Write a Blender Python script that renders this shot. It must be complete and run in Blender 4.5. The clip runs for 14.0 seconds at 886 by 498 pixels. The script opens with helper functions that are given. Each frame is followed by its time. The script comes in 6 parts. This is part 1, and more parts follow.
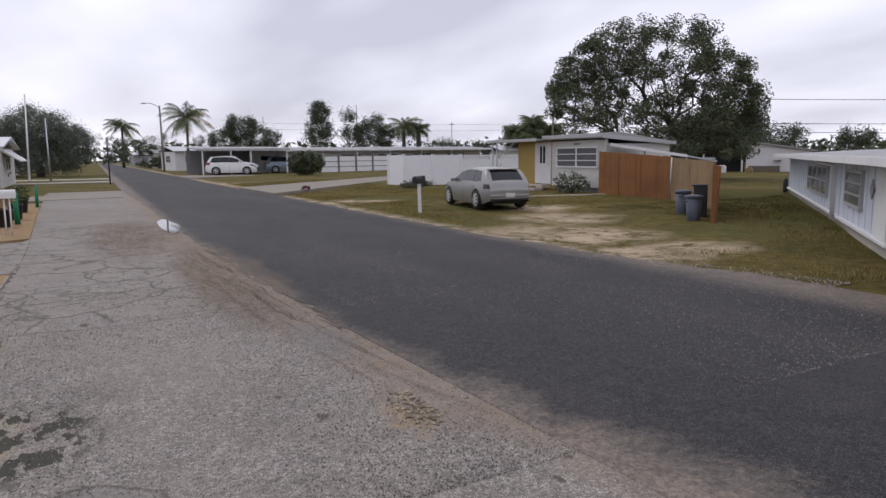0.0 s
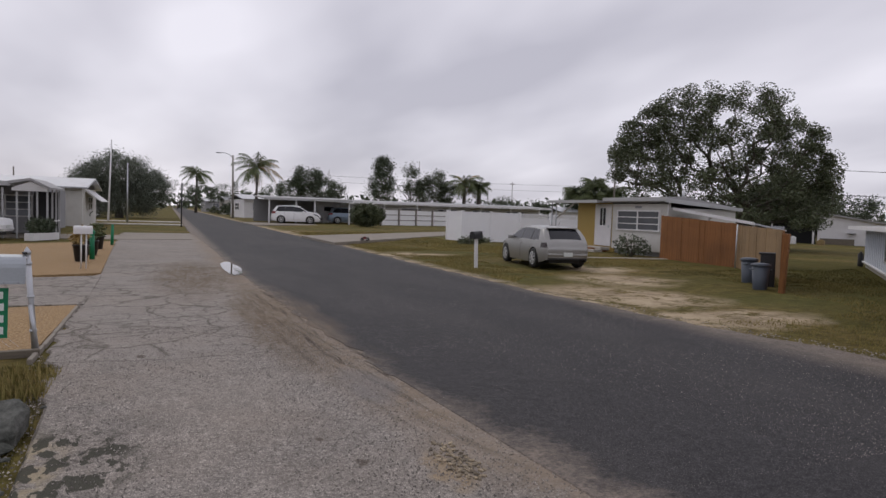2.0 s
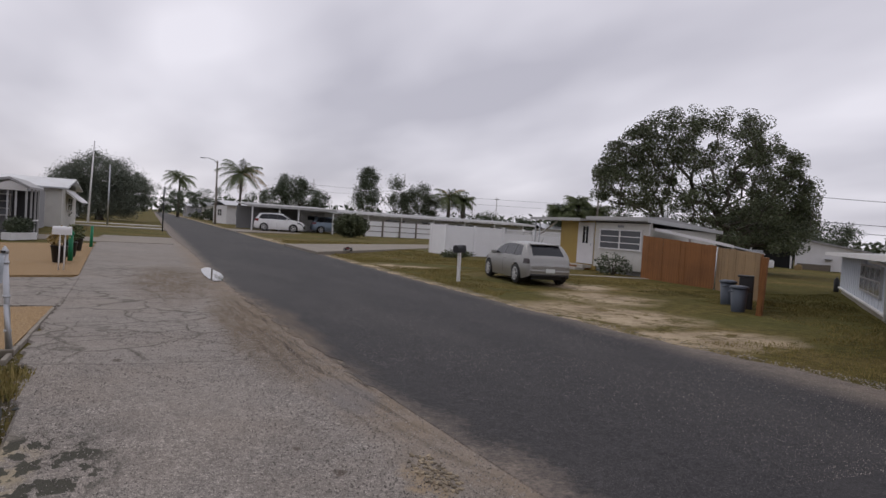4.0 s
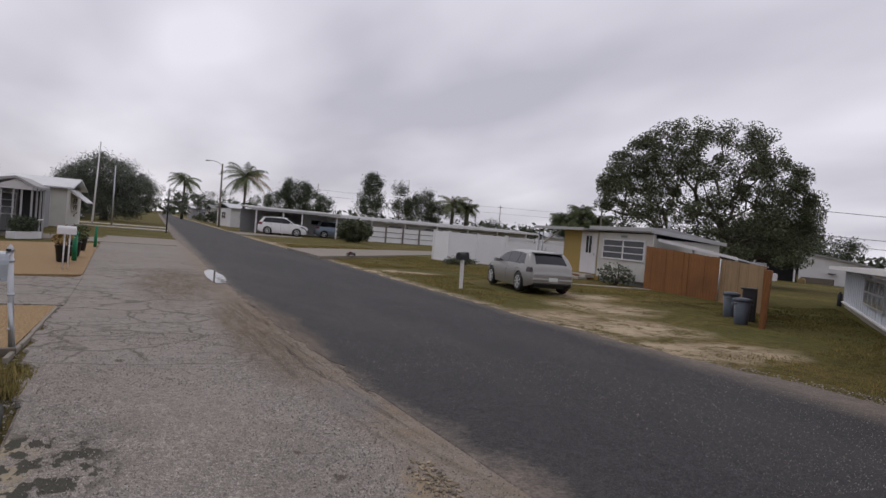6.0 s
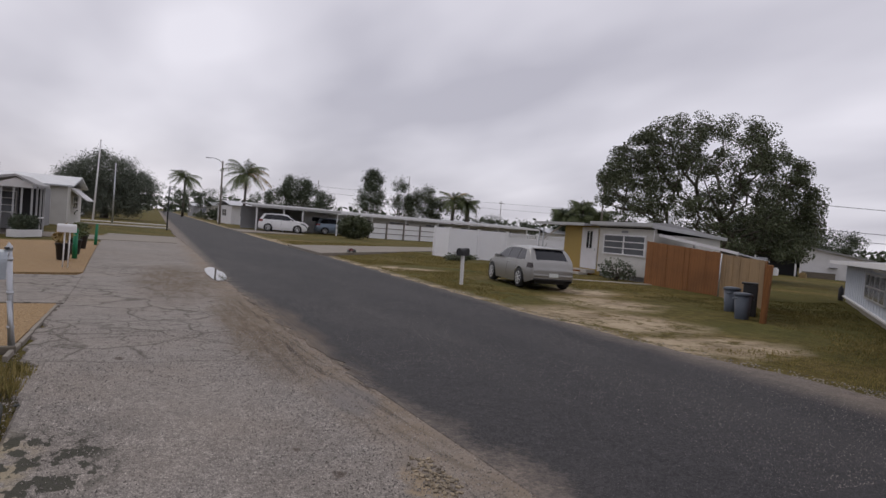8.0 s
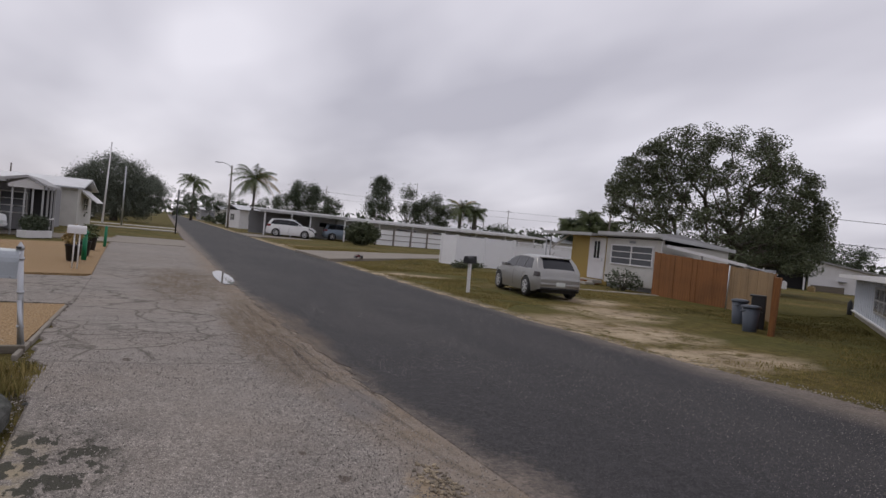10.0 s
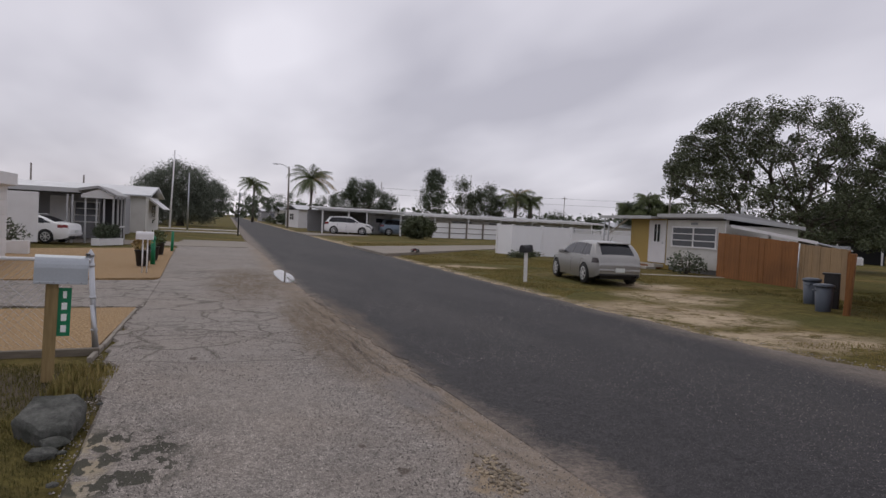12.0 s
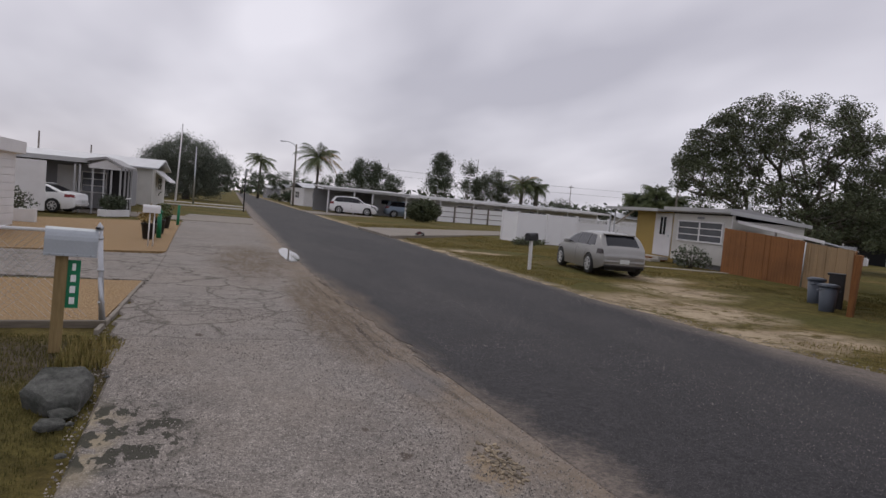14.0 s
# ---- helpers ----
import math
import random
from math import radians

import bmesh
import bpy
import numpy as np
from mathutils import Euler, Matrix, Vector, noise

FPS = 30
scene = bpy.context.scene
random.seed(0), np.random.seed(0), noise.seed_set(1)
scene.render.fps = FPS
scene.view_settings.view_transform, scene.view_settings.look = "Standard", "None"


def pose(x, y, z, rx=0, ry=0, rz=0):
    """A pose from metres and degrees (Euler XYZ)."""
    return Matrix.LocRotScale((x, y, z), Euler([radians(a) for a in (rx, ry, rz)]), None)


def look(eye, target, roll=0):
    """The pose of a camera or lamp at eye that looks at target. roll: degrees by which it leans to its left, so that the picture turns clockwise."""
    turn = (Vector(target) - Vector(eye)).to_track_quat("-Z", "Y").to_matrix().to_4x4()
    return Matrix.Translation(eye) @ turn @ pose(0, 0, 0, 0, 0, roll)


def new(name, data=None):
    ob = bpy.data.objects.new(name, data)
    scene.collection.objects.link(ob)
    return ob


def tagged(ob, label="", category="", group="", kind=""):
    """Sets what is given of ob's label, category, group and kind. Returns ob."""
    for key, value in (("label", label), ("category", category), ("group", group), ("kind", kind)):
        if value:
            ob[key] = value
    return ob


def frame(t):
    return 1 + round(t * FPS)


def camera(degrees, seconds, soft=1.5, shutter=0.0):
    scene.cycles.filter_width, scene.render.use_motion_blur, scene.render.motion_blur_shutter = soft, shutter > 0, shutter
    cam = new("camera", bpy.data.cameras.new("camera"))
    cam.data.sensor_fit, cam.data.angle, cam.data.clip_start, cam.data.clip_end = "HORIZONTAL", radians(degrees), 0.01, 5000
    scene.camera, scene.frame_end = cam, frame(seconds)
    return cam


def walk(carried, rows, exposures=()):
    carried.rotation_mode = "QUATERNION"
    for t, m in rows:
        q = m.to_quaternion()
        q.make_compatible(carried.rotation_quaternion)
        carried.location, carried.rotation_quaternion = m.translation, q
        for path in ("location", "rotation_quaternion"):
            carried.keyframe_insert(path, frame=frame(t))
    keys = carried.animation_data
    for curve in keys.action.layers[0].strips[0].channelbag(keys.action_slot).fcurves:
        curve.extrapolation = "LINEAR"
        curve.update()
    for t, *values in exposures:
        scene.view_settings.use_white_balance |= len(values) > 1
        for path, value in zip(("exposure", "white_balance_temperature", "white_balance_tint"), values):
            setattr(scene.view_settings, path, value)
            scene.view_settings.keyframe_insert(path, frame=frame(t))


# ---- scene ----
cam = camera(68.0, 14.0)
# seconds, eye x y z, yaw, pitch, roll
ROWS = [
    (0.0, -0.037, -0.026, 1.746, -27.68, -8.06, 0.68),
    (0.5, -0.016, -0.007, 1.715, -24.97, -6.19, -1.04),
    (1.0, 0.003, 0.003, 1.693, -23.28, -5.10, -1.57),
    (1.5, 0.026, -0.015, 1.640, -22.72, -3.63, -1.07),
    (2.0, 0.008, 0.003, 1.668, -22.52, -3.11, -1.79),
    (2.5, 0.002, 0.011, 1.662, -22.50, -2.62, -2.35),
    (3.0, -0.002, -0.002, 1.661, -23.37, -2.23, -2.67),
    (5.5, -0.023, -0.012, 1.660, -23.68, -1.56, -4.65),
    (6.0, -0.025, -0.008, 1.656, -23.67, -1.31, -4.77),
    (6.5, -0.016, -0.003, 1.655, -23.56, -1.38, -4.74),
    (7.0, -0.007, 0.000, 1.660, -23.55, -1.55, -4.69),
    (7.5, -0.001, -0.002, 1.659, -23.58, -1.71, -4.47),
    (10.0, -0.020, -0.003, 1.644, -22.99, -1.03, -5.40),
    (10.5, -0.009, 0.012, 1.642, -22.04, -1.48, -5.64),
    (11.0, 0.012, 0.010, 1.644, -21.47, -1.90, -5.17),
    (11.5, 0.025, 0.017, 1.649, -20.72, -2.03, -4.84),
    (12.0, 0.039, 0.013, 1.639, -18.09, -2.12, -2.82),
    (12.5, 0.024, 0.002, 1.666, -18.04, -2.51, -3.01),
    (13.0, 0.027, 0.013, 1.644, -17.58, -2.73, -3.92),
    (13.5, 0.017, 0.015, 1.652, -17.47, -3.35, -4.49),
    (14.0, -0.007, 0.023, 1.669, -17.66, -3.58, -5.05),
]
walk(cam, [(t, pose(x, y, z, 90 + pitch, roll, yaw)) for t, x, y, z, yaw, pitch, roll in ROWS],
     exposures=[(0.0, 0.28, 6250, 10), (0.5, 0.19, 6320, 10), (1.0, 0.1, 6400, 10), (1.5, 0.04, 6460, 10), (3.0, -0.04, 6480, 10), (14.0, -0.09, 6480, 10)])

# ---- world and light: a bright overcast sky ----
world = bpy.data.worlds.new("overcast")
scene.world = world
world.use_nodes = True
wn, wl = world.node_tree.nodes, world.node_tree.links
wn.clear()
w_out, w_bg = wn.new("ShaderNodeOutputWorld"), wn.new("ShaderNodeBackground")
w_bg.inputs["Strength"].default_value = 1.0
w_sky = wn.new("ShaderNodeTexSky")
w_sky.sky_type, w_sky.sun_disc, w_sky.sun_elevation, w_sky.sun_rotation = "NISHITA", False, radians(38), radians(-15)
w_dim = wn.new("ShaderNodeVectorMath")
w_dim.operation = "SCALE"
w_dim.inputs[3].default_value = 0.08
wl.new(w_sky.outputs[0], w_dim.inputs[0])
w_co = wn.new("ShaderNodeTexCoord")
w_sep = wn.new("ShaderNodeSeparateXYZ")
wl.new(w_co.outputs["Generated"], w_sep.inputs[0])
# the cloud deck is flat: project the direction on a plane overhead
w_add = wn.new("ShaderNodeMath")
w_add.operation, w_add.inputs[1].default_value = "ADD", 0.22
w_abs = wn.new("ShaderNodeMath")
w_abs.operation = "ABSOLUTE"
wl.new(w_sep.outputs[2], w_abs.inputs[0])
wl.new(w_abs.outputs[0], w_add.inputs[0])
w_div = wn.new("ShaderNodeVectorMath")
w_div.operation = "DIVIDE"
w_cmb = wn.new("ShaderNodeCombineXYZ")
for i in range(3):
    wl.new(w_add.outputs[0], w_cmb.inputs[i])
wl.new(w_co.outputs["Generated"], w_div.inputs[0])
wl.new(w_cmb.outputs[0], w_div.inputs[1])


def cloud_noise(scale, detail, rough, offset):
    mp = wn.new("ShaderNodeMapping")
    mp.inputs["Location"].default_value = offset
    mp.inputs["Rotation"].default_value = (0, 0, radians(35))
    mp.inputs["Scale"].default_value = (1.0, 0.55, 0.2)
    wl.new(w_div.outputs[0], mp.inputs[0])
    nz = wn.new("ShaderNodeTexNoise")
    nz.inputs["Scale"].default_value, nz.inputs["Detail"].default_value, nz.inputs["Roughness"].default_value = scale, detail, rough
    wl.new(mp.outputs[0], nz.inputs["Vector"])
    return nz.outputs[0]


w_mix = wn.new("ShaderNodeMath")
w_mix.operation, w_mix.inputs[1].default_value = "MULTIPLY_ADD", 0.45
wl.new(cloud_noise(1.9, 3, 0.45, (3.1, 0.4, 0)), w_mix.inputs[0])
w_half = wn.new("ShaderNodeMath")
w_half.operation, w_half.inputs[1].default_value = "MULTIPLY", 0.55
wl.new(cloud_noise(0.9, 2, 0.5, (1.7, 5.2, 0)), w_half.inputs[0])
wl.new(w_half.outputs[0], w_mix.inputs[2])
w_ramp = wn.new("ShaderNodeValToRGB")
w_ramp.color_ramp.elements[0].position, w_ramp.color_ramp.elements[0].color = 0.37, (0.53, 0.515, 0.59, 1)
w_ramp.color_ramp.elements[1].position, w_ramp.color_ramp.elements[1].color = 0.63, (0.87, 0.845, 0.925, 1)
wl.new(w_mix.outputs[0], w_ramp.inputs[0])
w_blend = wn.new("ShaderNodeMixRGB")
w_blend.inputs[0].default_value = 0.93
wl.new(w_dim.outputs[0], w_blend.inputs[1])
wl.new(w_ramp.outputs[0], w_blend.inputs[2])
wl.new(w_blend.outputs[0], w_bg.inputs["Color"])
wl.new(w_bg.outputs[0], w_out.inputs["Surface"])

sun = new("sun", bpy.data.lights.new("sun", "SUN"))
sun.data.energy, sun.data.angle, sun.data.color = 0.7, radians(25), (1.0, 0.96, 0.9)
sun.matrix_world = look((-15, 40, 50), (0, 0, 0))

# ---- materials ----


class Nodes:
    """A small wrapper to write node materials in few lines."""

    def __init__(self, name):
        self.mat = bpy.data.materials.new(name)
        self.mat.use_nodes = True
        self.t = self.mat.node_tree
        self.b = self.t.nodes["Principled BSDF"]
        self.pos = self.t.nodes.new("ShaderNodeNewGeometry").outputs["Position"]

    def put(self, socket, value):
        if isinstance(value, bpy.types.NodeSocket):
            self.t.links.new(value, socket)
        elif isinstance(value, tuple) and len(value) == 3 and socket.type == "RGBA":
            socket.default_value = (*value, 1)
        else:
            socket.default_value = value

    def noise(self, scale, detail=3, rough=0.55, vec=None, warp=0.0, stretch=None):
        n = self.t.nodes.new("ShaderNodeTexNoise")
        n.inputs["Scale"].default_value, n.inputs["Detail"].default_value = scale, detail
        n.inputs["Roughness"].default_value, n.inputs["Distortion"].default_value = rough, warp
        v = vec or self.pos
        if stretch:
            m = self.t.nodes.new("ShaderNodeMapping")
            m.inputs["Scale"].default_value = stretch
            self.t.links.new(v, m.inputs[0])
            v = m.outputs[0]
        self.t.links.new(v, n.inputs["Vector"])
        return n.outputs[0]

    def object_co(self):
        return self.t.nodes.new("ShaderNodeTexCoord").outputs["Object"]

    def voronoi(self, scale, feature="F1", vec=None, rand=1.0):
        n = self.t.nodes.new("ShaderNodeTexVoronoi")
        n.feature = feature
        n.inputs["Scale"].default_value = scale
        n.inputs["Randomness"].default_value = rand
        self.t.links.new(vec or self.pos, n.inputs["Vector"])
        return n.outputs[0]

    def warp(self, amount, scale, vec=None):
        n = self.t.nodes.new("ShaderNodeTexNoise")
        n.inputs["Scale"].default_value = scale
        n.inputs["Detail"].default_value = 3
        self.t.links.new(vec or self.pos, n.inputs["Vector"])
        a = self.t.nodes.new("ShaderNodeVectorMath")
        a.operation = "MULTIPLY_ADD"
        self.t.links.new(n.outputs[1], a.inputs[0])
        a.inputs[1].default_value = (amount,) * 3
        self.t.links.new(vec or self.pos, a.inputs[2])
        return a.outputs[0]

    def ramp(self, fac, *stops):
        r = self.t.nodes.new("ShaderNodeValToRGB")
        e = r.color_ramp.elements
        while len(e) < len(stops):
            e.new(0.5)
        for el, (p, c) in zip(e, stops):
            el.position = p
            el.color = (c, c, c, 1) if isinstance(c, (int, float)) else (*c, 1)
        self.put(r.inputs[0], fac)
        return r.outputs[0]

    def mix(self, fac, a, b, mode="MIX"):
        m = self.t.nodes.new("ShaderNodeMixRGB")
        m.blend_type = mode
        self.put(m.inputs[0], fac)
        self.put(m.inputs[1], a)
        self.put(m.inputs[2], b)
        return m.outputs[0]

    def math(self, op, a, b=0.0, c=None, clamp=False):
        m = self.t.nodes.new("ShaderNodeMath")
        m.operation, m.use_clamp = op, clamp
        self.put(m.inputs[0], a)
        self.put(m.inputs[1], b)
        if c is not None:
            self.put(m.inputs[2], c)
        return m.outputs[0]

    def xyz(self, vec=None):
        s = self.t.nodes.new("ShaderNodeSeparateXYZ")
        self.t.links.new(vec or self.pos, s.inputs[0])
        return s.outputs

    def blob(self, x, y, rx, ry, soft, vec):
        """1 inside an ellipse on the ground, 0 outside, with a soft edge."""
        sx, sy, _ = self.xyz(vec)
        dx = self.math("DIVIDE", self.math("SUBTRACT", sx, x), rx)
        dy = self.math("DIVIDE", self.math("SUBTRACT", sy, y), ry)
        d = self.math("SQRT", self.math("ADD", self.math("MULTIPLY", dx, dx), self.math("MULTIPLY", dy, dy)))
        return self.math("DIVIDE", self.math("SUBTRACT", 1.0, d), soft, clamp=True)

    def from_rim(self, vec):
        """Metres to the right of the newer road's worn rim."""
        sx, sy, _ = self.xyz(vec)
        bend = self.math("EXPONENT", self.math("MULTIPLY", self.math("SUBTRACT", sy, 3.4), -0.27))
        return self.math("SUBTRACT", self.math("SUBTRACT", sx, 1.62), self.math("MINIMUM", self.math("MULTIPLY", bend, 0.9), 1.2))

    def streaks(self, scale, lo, hi):
        """Long thin lines of silt that run along the newer road's rim, from 4 to 15 m."""
        v = self.t.nodes.new("ShaderNodeCombineXYZ")
        self.put(v.inputs[0], self.from_rim(self.warp(0.12, 1.5)))
        self.put(v.inputs[1], self.math("MULTIPLY", self.xyz()[1], 0.05))
        lines = self.ramp(self.noise(scale, 4, 0.7, v.outputs[0]), (lo, 0.0), (hi, 1.0))
        return self.math("MULTIPLY", lines, self.blob(2.0, 9.0, 0.8, 6.0, 0.45, self.warp(0.4, 1.0)))

    def random(self):
        return self.t.nodes.new("ShaderNodeObjectInfo").outputs["Random"]

    def island(self):
        return self.t.nodes.new("ShaderNodeNewGeometry").outputs["Random Per Island"]

    def done(self, color, rough=0.6, metal=0.0, bump=None, strength=0.3, dist=0.01, spec=0.5):
        self.put(self.b.inputs["Base Color"], color)
        self.put(self.b.inputs["Roughness"], rough)
        self.put(self.b.inputs["Metallic"], metal)
        self.b.inputs["Specular IOR Level"].default_value = spec
        if bump is not None:
            n = self.t.nodes.new("ShaderNodeBump")
            n.inputs["Strength"].default_value, n.inputs["Distance"].default_value = strength, dist
            self.put(n.inputs["Height"], bump)
            self.t.links.new(n.outputs[0], self.b.inputs["Normal"])
        return self.mat


def paint(name, color, rough=0.55, wear=0.25, grain=60.0, metal=0.0, dirt=(0.25, 0.22, 0.18)):
    n = Nodes(name)
    co = n.object_co()
    big = n.ramp(n.noise(1.7, 4, 0.6, co), (0.42, 0.0), (0.75, 1.0))
    fine = n.noise(grain, 2, 0.5, co)
    c = n.mix(n.math("MULTIPLY", big, wear), color, tuple(0.6 * a + 0.4 * b * a for a, b in zip(color, dirt)))
    c = n.mix(0.12, c, n.ramp(fine, (0.3, 0.4), (0.7, 1.0)), "MULTIPLY")
    return n.done(c, rough, metal, fine, 0.08, 0.004)


def wood(name, a, b, along="Z", rough=0.8):
    n = Nodes(name)
    co = n.object_co()
    st = {"X": (1, 14, 14), "Y": (14, 1, 14), "Z": (14, 14, 1)}[along]
    g = n.noise(3.0, 5, 0.65, co, 0.4, st)
    c = n.mix(n.ramp(g, (0.3, 0.0), (0.7, 1.0)), a, b)
    c = n.mix(0.5, c, n.ramp(n.random(), (0.0, (0.8, 0.8, 0.8)), (1.0, (1.0, 1.0, 1.0))), "MULTIPLY")
    c = n.mix(n.ramp(n.noise(0.9, 3, 0.6), (0.45, 0.0), (0.75, 0.45)), c, tuple(0.45 * v for v in a))
    return n.done(c, rough, 0, g, 0.3, 0.006)


def old_asphalt():
    n = Nodes("old_asphalt")
    wv = n.warp(0.5, 1.6)
    stone = n.voronoi(105, "F1", n.warp(0.02, 30))
    speck = n.ramp(stone, (0.06, (0.54, 0.51, 0.49)), (0.32, (0.26, 0.245, 0.236)), (0.65, (0.15, 0.142, 0.136)))
    fine = n.ramp(n.noise(34, 6, 0.85), (0.38, 0.35), (0.62, 1.5))
    c = n.mix(0.85, speck, fine, "MULTIPLY")
    c = n.mix(0.6, c, n.ramp(n.noise(13, 6, 0.8), (0.36, 0.45), (0.5, 1.0), (0.66, 1.5)), "MULTIPLY")
    c = n.mix(0.7, c, n.ramp(n.noise(1.6, 5, 0.7), (0.35, 0.72), (0.65, 1.18)), "MULTIPLY")
    c = n.mix(n.ramp(n.noise(0.55, 4, 0.6), (0.4, 0.0), (0.7, 0.5)), c, (0.25, 0.218, 0.19))
    c = n.mix(n.ramp(n.noise(0.23, 3, 0.5), (0.45, 0.0), (0.7, 0.35)), c, (0.31, 0.295, 0.285))
    # long and short cracks, thick on the stretch in front of the gravel beds
    zone = n.ramp(n.math("MULTIPLY", n.xyz()[1], 0.02), (0.148, 0.0), (0.156, 1.0), (0.34, 1.0), (0.44, 0.4))
    e1 = n.voronoi(0.9, "DISTANCE_TO_EDGE", n.warp(0.55, 1.9))
    e2 = n.voronoi(2.4, "DISTANCE_TO_EDGE", n.warp(0.4, 3.0))
    k1 = n.ramp(e1, (0.0, 1.0), (0.036, 0.0))
    k2 = n.math("MULTIPLY", n.ramp(e2, (0.0, 1.0), (0.04, 0.0)), n.ramp(n.noise(0.7, 2), (0.42, 0.0), (0.5, 1.0)))
    gap = n.ramp(n.noise(1.2, 3), (0.34, 0.45), (0.46, 1.0))
    # the far stretch is smoother and paler than the coarse near one
    c = n.mix(n.math("MULTIPLY", n.ramp(n.math("MULTIPLY", n.xyz(n.warp(0.5, 1.3))[1], 0.02), (0.153, 0.0), (0.157, 1.0)), 0.45), c, n.mix(n.noise(3, 4, 0.7), (0.2, 0.188, 0.18), (0.29, 0.275, 0.265)))
    k = n.math("MULTIPLY", n.math("MULTIPLY", n.math("MAXIMUM", k1, k2), zone), gap, clamp=True)
    c = n.mix(n.math("MULTIPLY", k, 0.75), c, (0.05, 0.045, 0.036))
    # dirt washed along the rim of the newer road
    wash = n.ramp(n.math("MULTIPLY", n.from_rim(n.warp(0.35, 1.3)), -1.0), (0.0, 1.0), (0.12, 0.9), (0.6, 0.0))
    wash = n.math("MULTIPLY", wash, n.ramp(n.noise(1.3, 5, 0.75), (0.34, 0.3), (0.6, 0.95)))
    c = n.mix(wash, c, n.mix(n.noise(5, 5, 0.75), (0.13, 0.105, 0.08), (0.27, 0.228, 0.185)))
    puddle_dirt = n.math("MAXIMUM", n.blob(1.1, 17.0, 1.1, 5.0, 0.6, n.warp(1.2, 0.8)), n.blob(1.65, 10.5, 0.55, 4.4, 0.5, n.warp(0.6, 1.0)))
    puddle_dirt = n.math("MULTIPLY", puddle_dirt, n.ramp(n.noise(3.0, 4, 0.7, None, 0.5, (2.5, 0.4, 1.0)), (0.35, 0.35), (0.6, 1.0)))
    c = n.mix(n.math("MULTIPLY", puddle_dirt, 0.95), c, n.mix(n.noise(9, 4, 0.7), (0.065, 0.05, 0.035), (0.18, 0.145, 0.108)))
    worn = n.math("MULTIPLY", n.ramp(n.math("MULTIPLY", n.from_rim(n.warp(0.4, 1.7)), -1.0), (0.1, 1.0), (0.5, 0.0)), n.streaks(9.0, 0.5, 0.62))
    c = n.mix(n.math("MULTIPLY", worn, 0.92), c, (0.05, 0.04, 0.03))
    # oil and mould spots beside the boulder
    sandy = n.math("MULTIPLY", n.blob(-0.72, 4.6, 0.35, 0.9, 0.5, n.warp(0.3, 3.0)), n.ramp(n.noise(5, 4, 0.7), (0.38, 0.0), (0.52, 0.9)))
    c = n.mix(n.math("MULTIPLY", sandy, 0.85), c, (0.28, 0.245, 0.17))
    spot = n.math("MULTIPLY", n.blob(-0.5, 4.75, 0.55, 0.75, 0.3, n.warp(0.3, 4.0)), n.ramp(n.noise(9.5, 3, 0.5, None, 0.0, (1.0, 0.55, 1.0)), (0.475, 0.0), (0.5, 1.0)))
    c = n.mix(n.math("MULTIPLY", spot, 0.95), c, n.mix(n.noise(30, 5, 0.8), (0.018, 0.02, 0.014), (0.06, 0.06, 0.048)))
    for x, y, r in ((1.21, 4.1, 0.05), (1.05, 4.6, 0.035), (-0.23, 7.7, 0.06), (2.06, 2.65, 0.03), (2.27, 2.84, 0.026)):
        c = n.mix(n.math("MULTIPLY", n.blob(x, y, r, r * 1.6, 0.4, n.warp(0.08, 14)), 0.8), c, (0.07, 0.055, 0.045))
    # broken hollow with sandy fill near the rim
    hole = n.blob(1.8, 3.9, 0.15, 0.42, 0.5, n.warp(0.3, 4.0))
    hole = n.math("MULTIPLY", hole, n.ramp(n.noise(7, 4, 0.7), (0.4, 0.0), (0.52, 1.0)))
    c = n.mix(n.math("MULTIPLY", hole, 0.85), c, n.mix(n.noise(16, 3), (0.14, 0.11, 0.075), (0.36, 0.29, 0.20)))
    patch = n.blob(1.95, 6.1, 0.28, 0.75, 0.4, n.warp(0.4, 2.0))
    c = n.mix(n.math("MULTIPLY", patch, 0.55), c, (0.15, 0.15, 0.16))
    # the seam where the near surface ends, and the rim of a sunken round patch
    seam = n.ramp(n.math("ABSOLUTE", n.math("SUBTRACT", n.xyz(n.warp(0.5, 1.3))[1], 7.75)), (0.0, 1.0), (0.02, 0.0))
    ring = n.blob(-0.12, 2.95, 0.55, 0.92, 1.0, n.warp(0.25, 3.5))
    seam = n.math("MAXIMUM", seam, n.ramp(ring, (0.0, 0.0), (0.025, 1.0), (0.06, 0.0)))
    c = n.mix(n.ramp(ring, (0.04, 0.0), (0.1, 0.5)), c, n.mix(n.noise(20, 5, 0.8), (0.10, 0.10, 0.105), (0.24, 0.235, 0.23)))
    c = n.mix(n.math("MULTIPLY", seam, 0.7), c, (0.05, 0.045, 0.04))
    k = n.math("MAXIMUM", k, n.math("MAXIMUM", n.math("MULTIPLY", seam, 0.8), n.math("MULTIPLY", hole, 1.0)))
    c = n.mix(1.0, c, (1.14, 1.085, 1.01), "MULTIPLY")
    h = n.math("SUBTRACT", n.math("MULTIPLY", stone, -0.5), k)
    return n.done(c, 0.9, 0, h, 0.55, 0.012, 0.25)


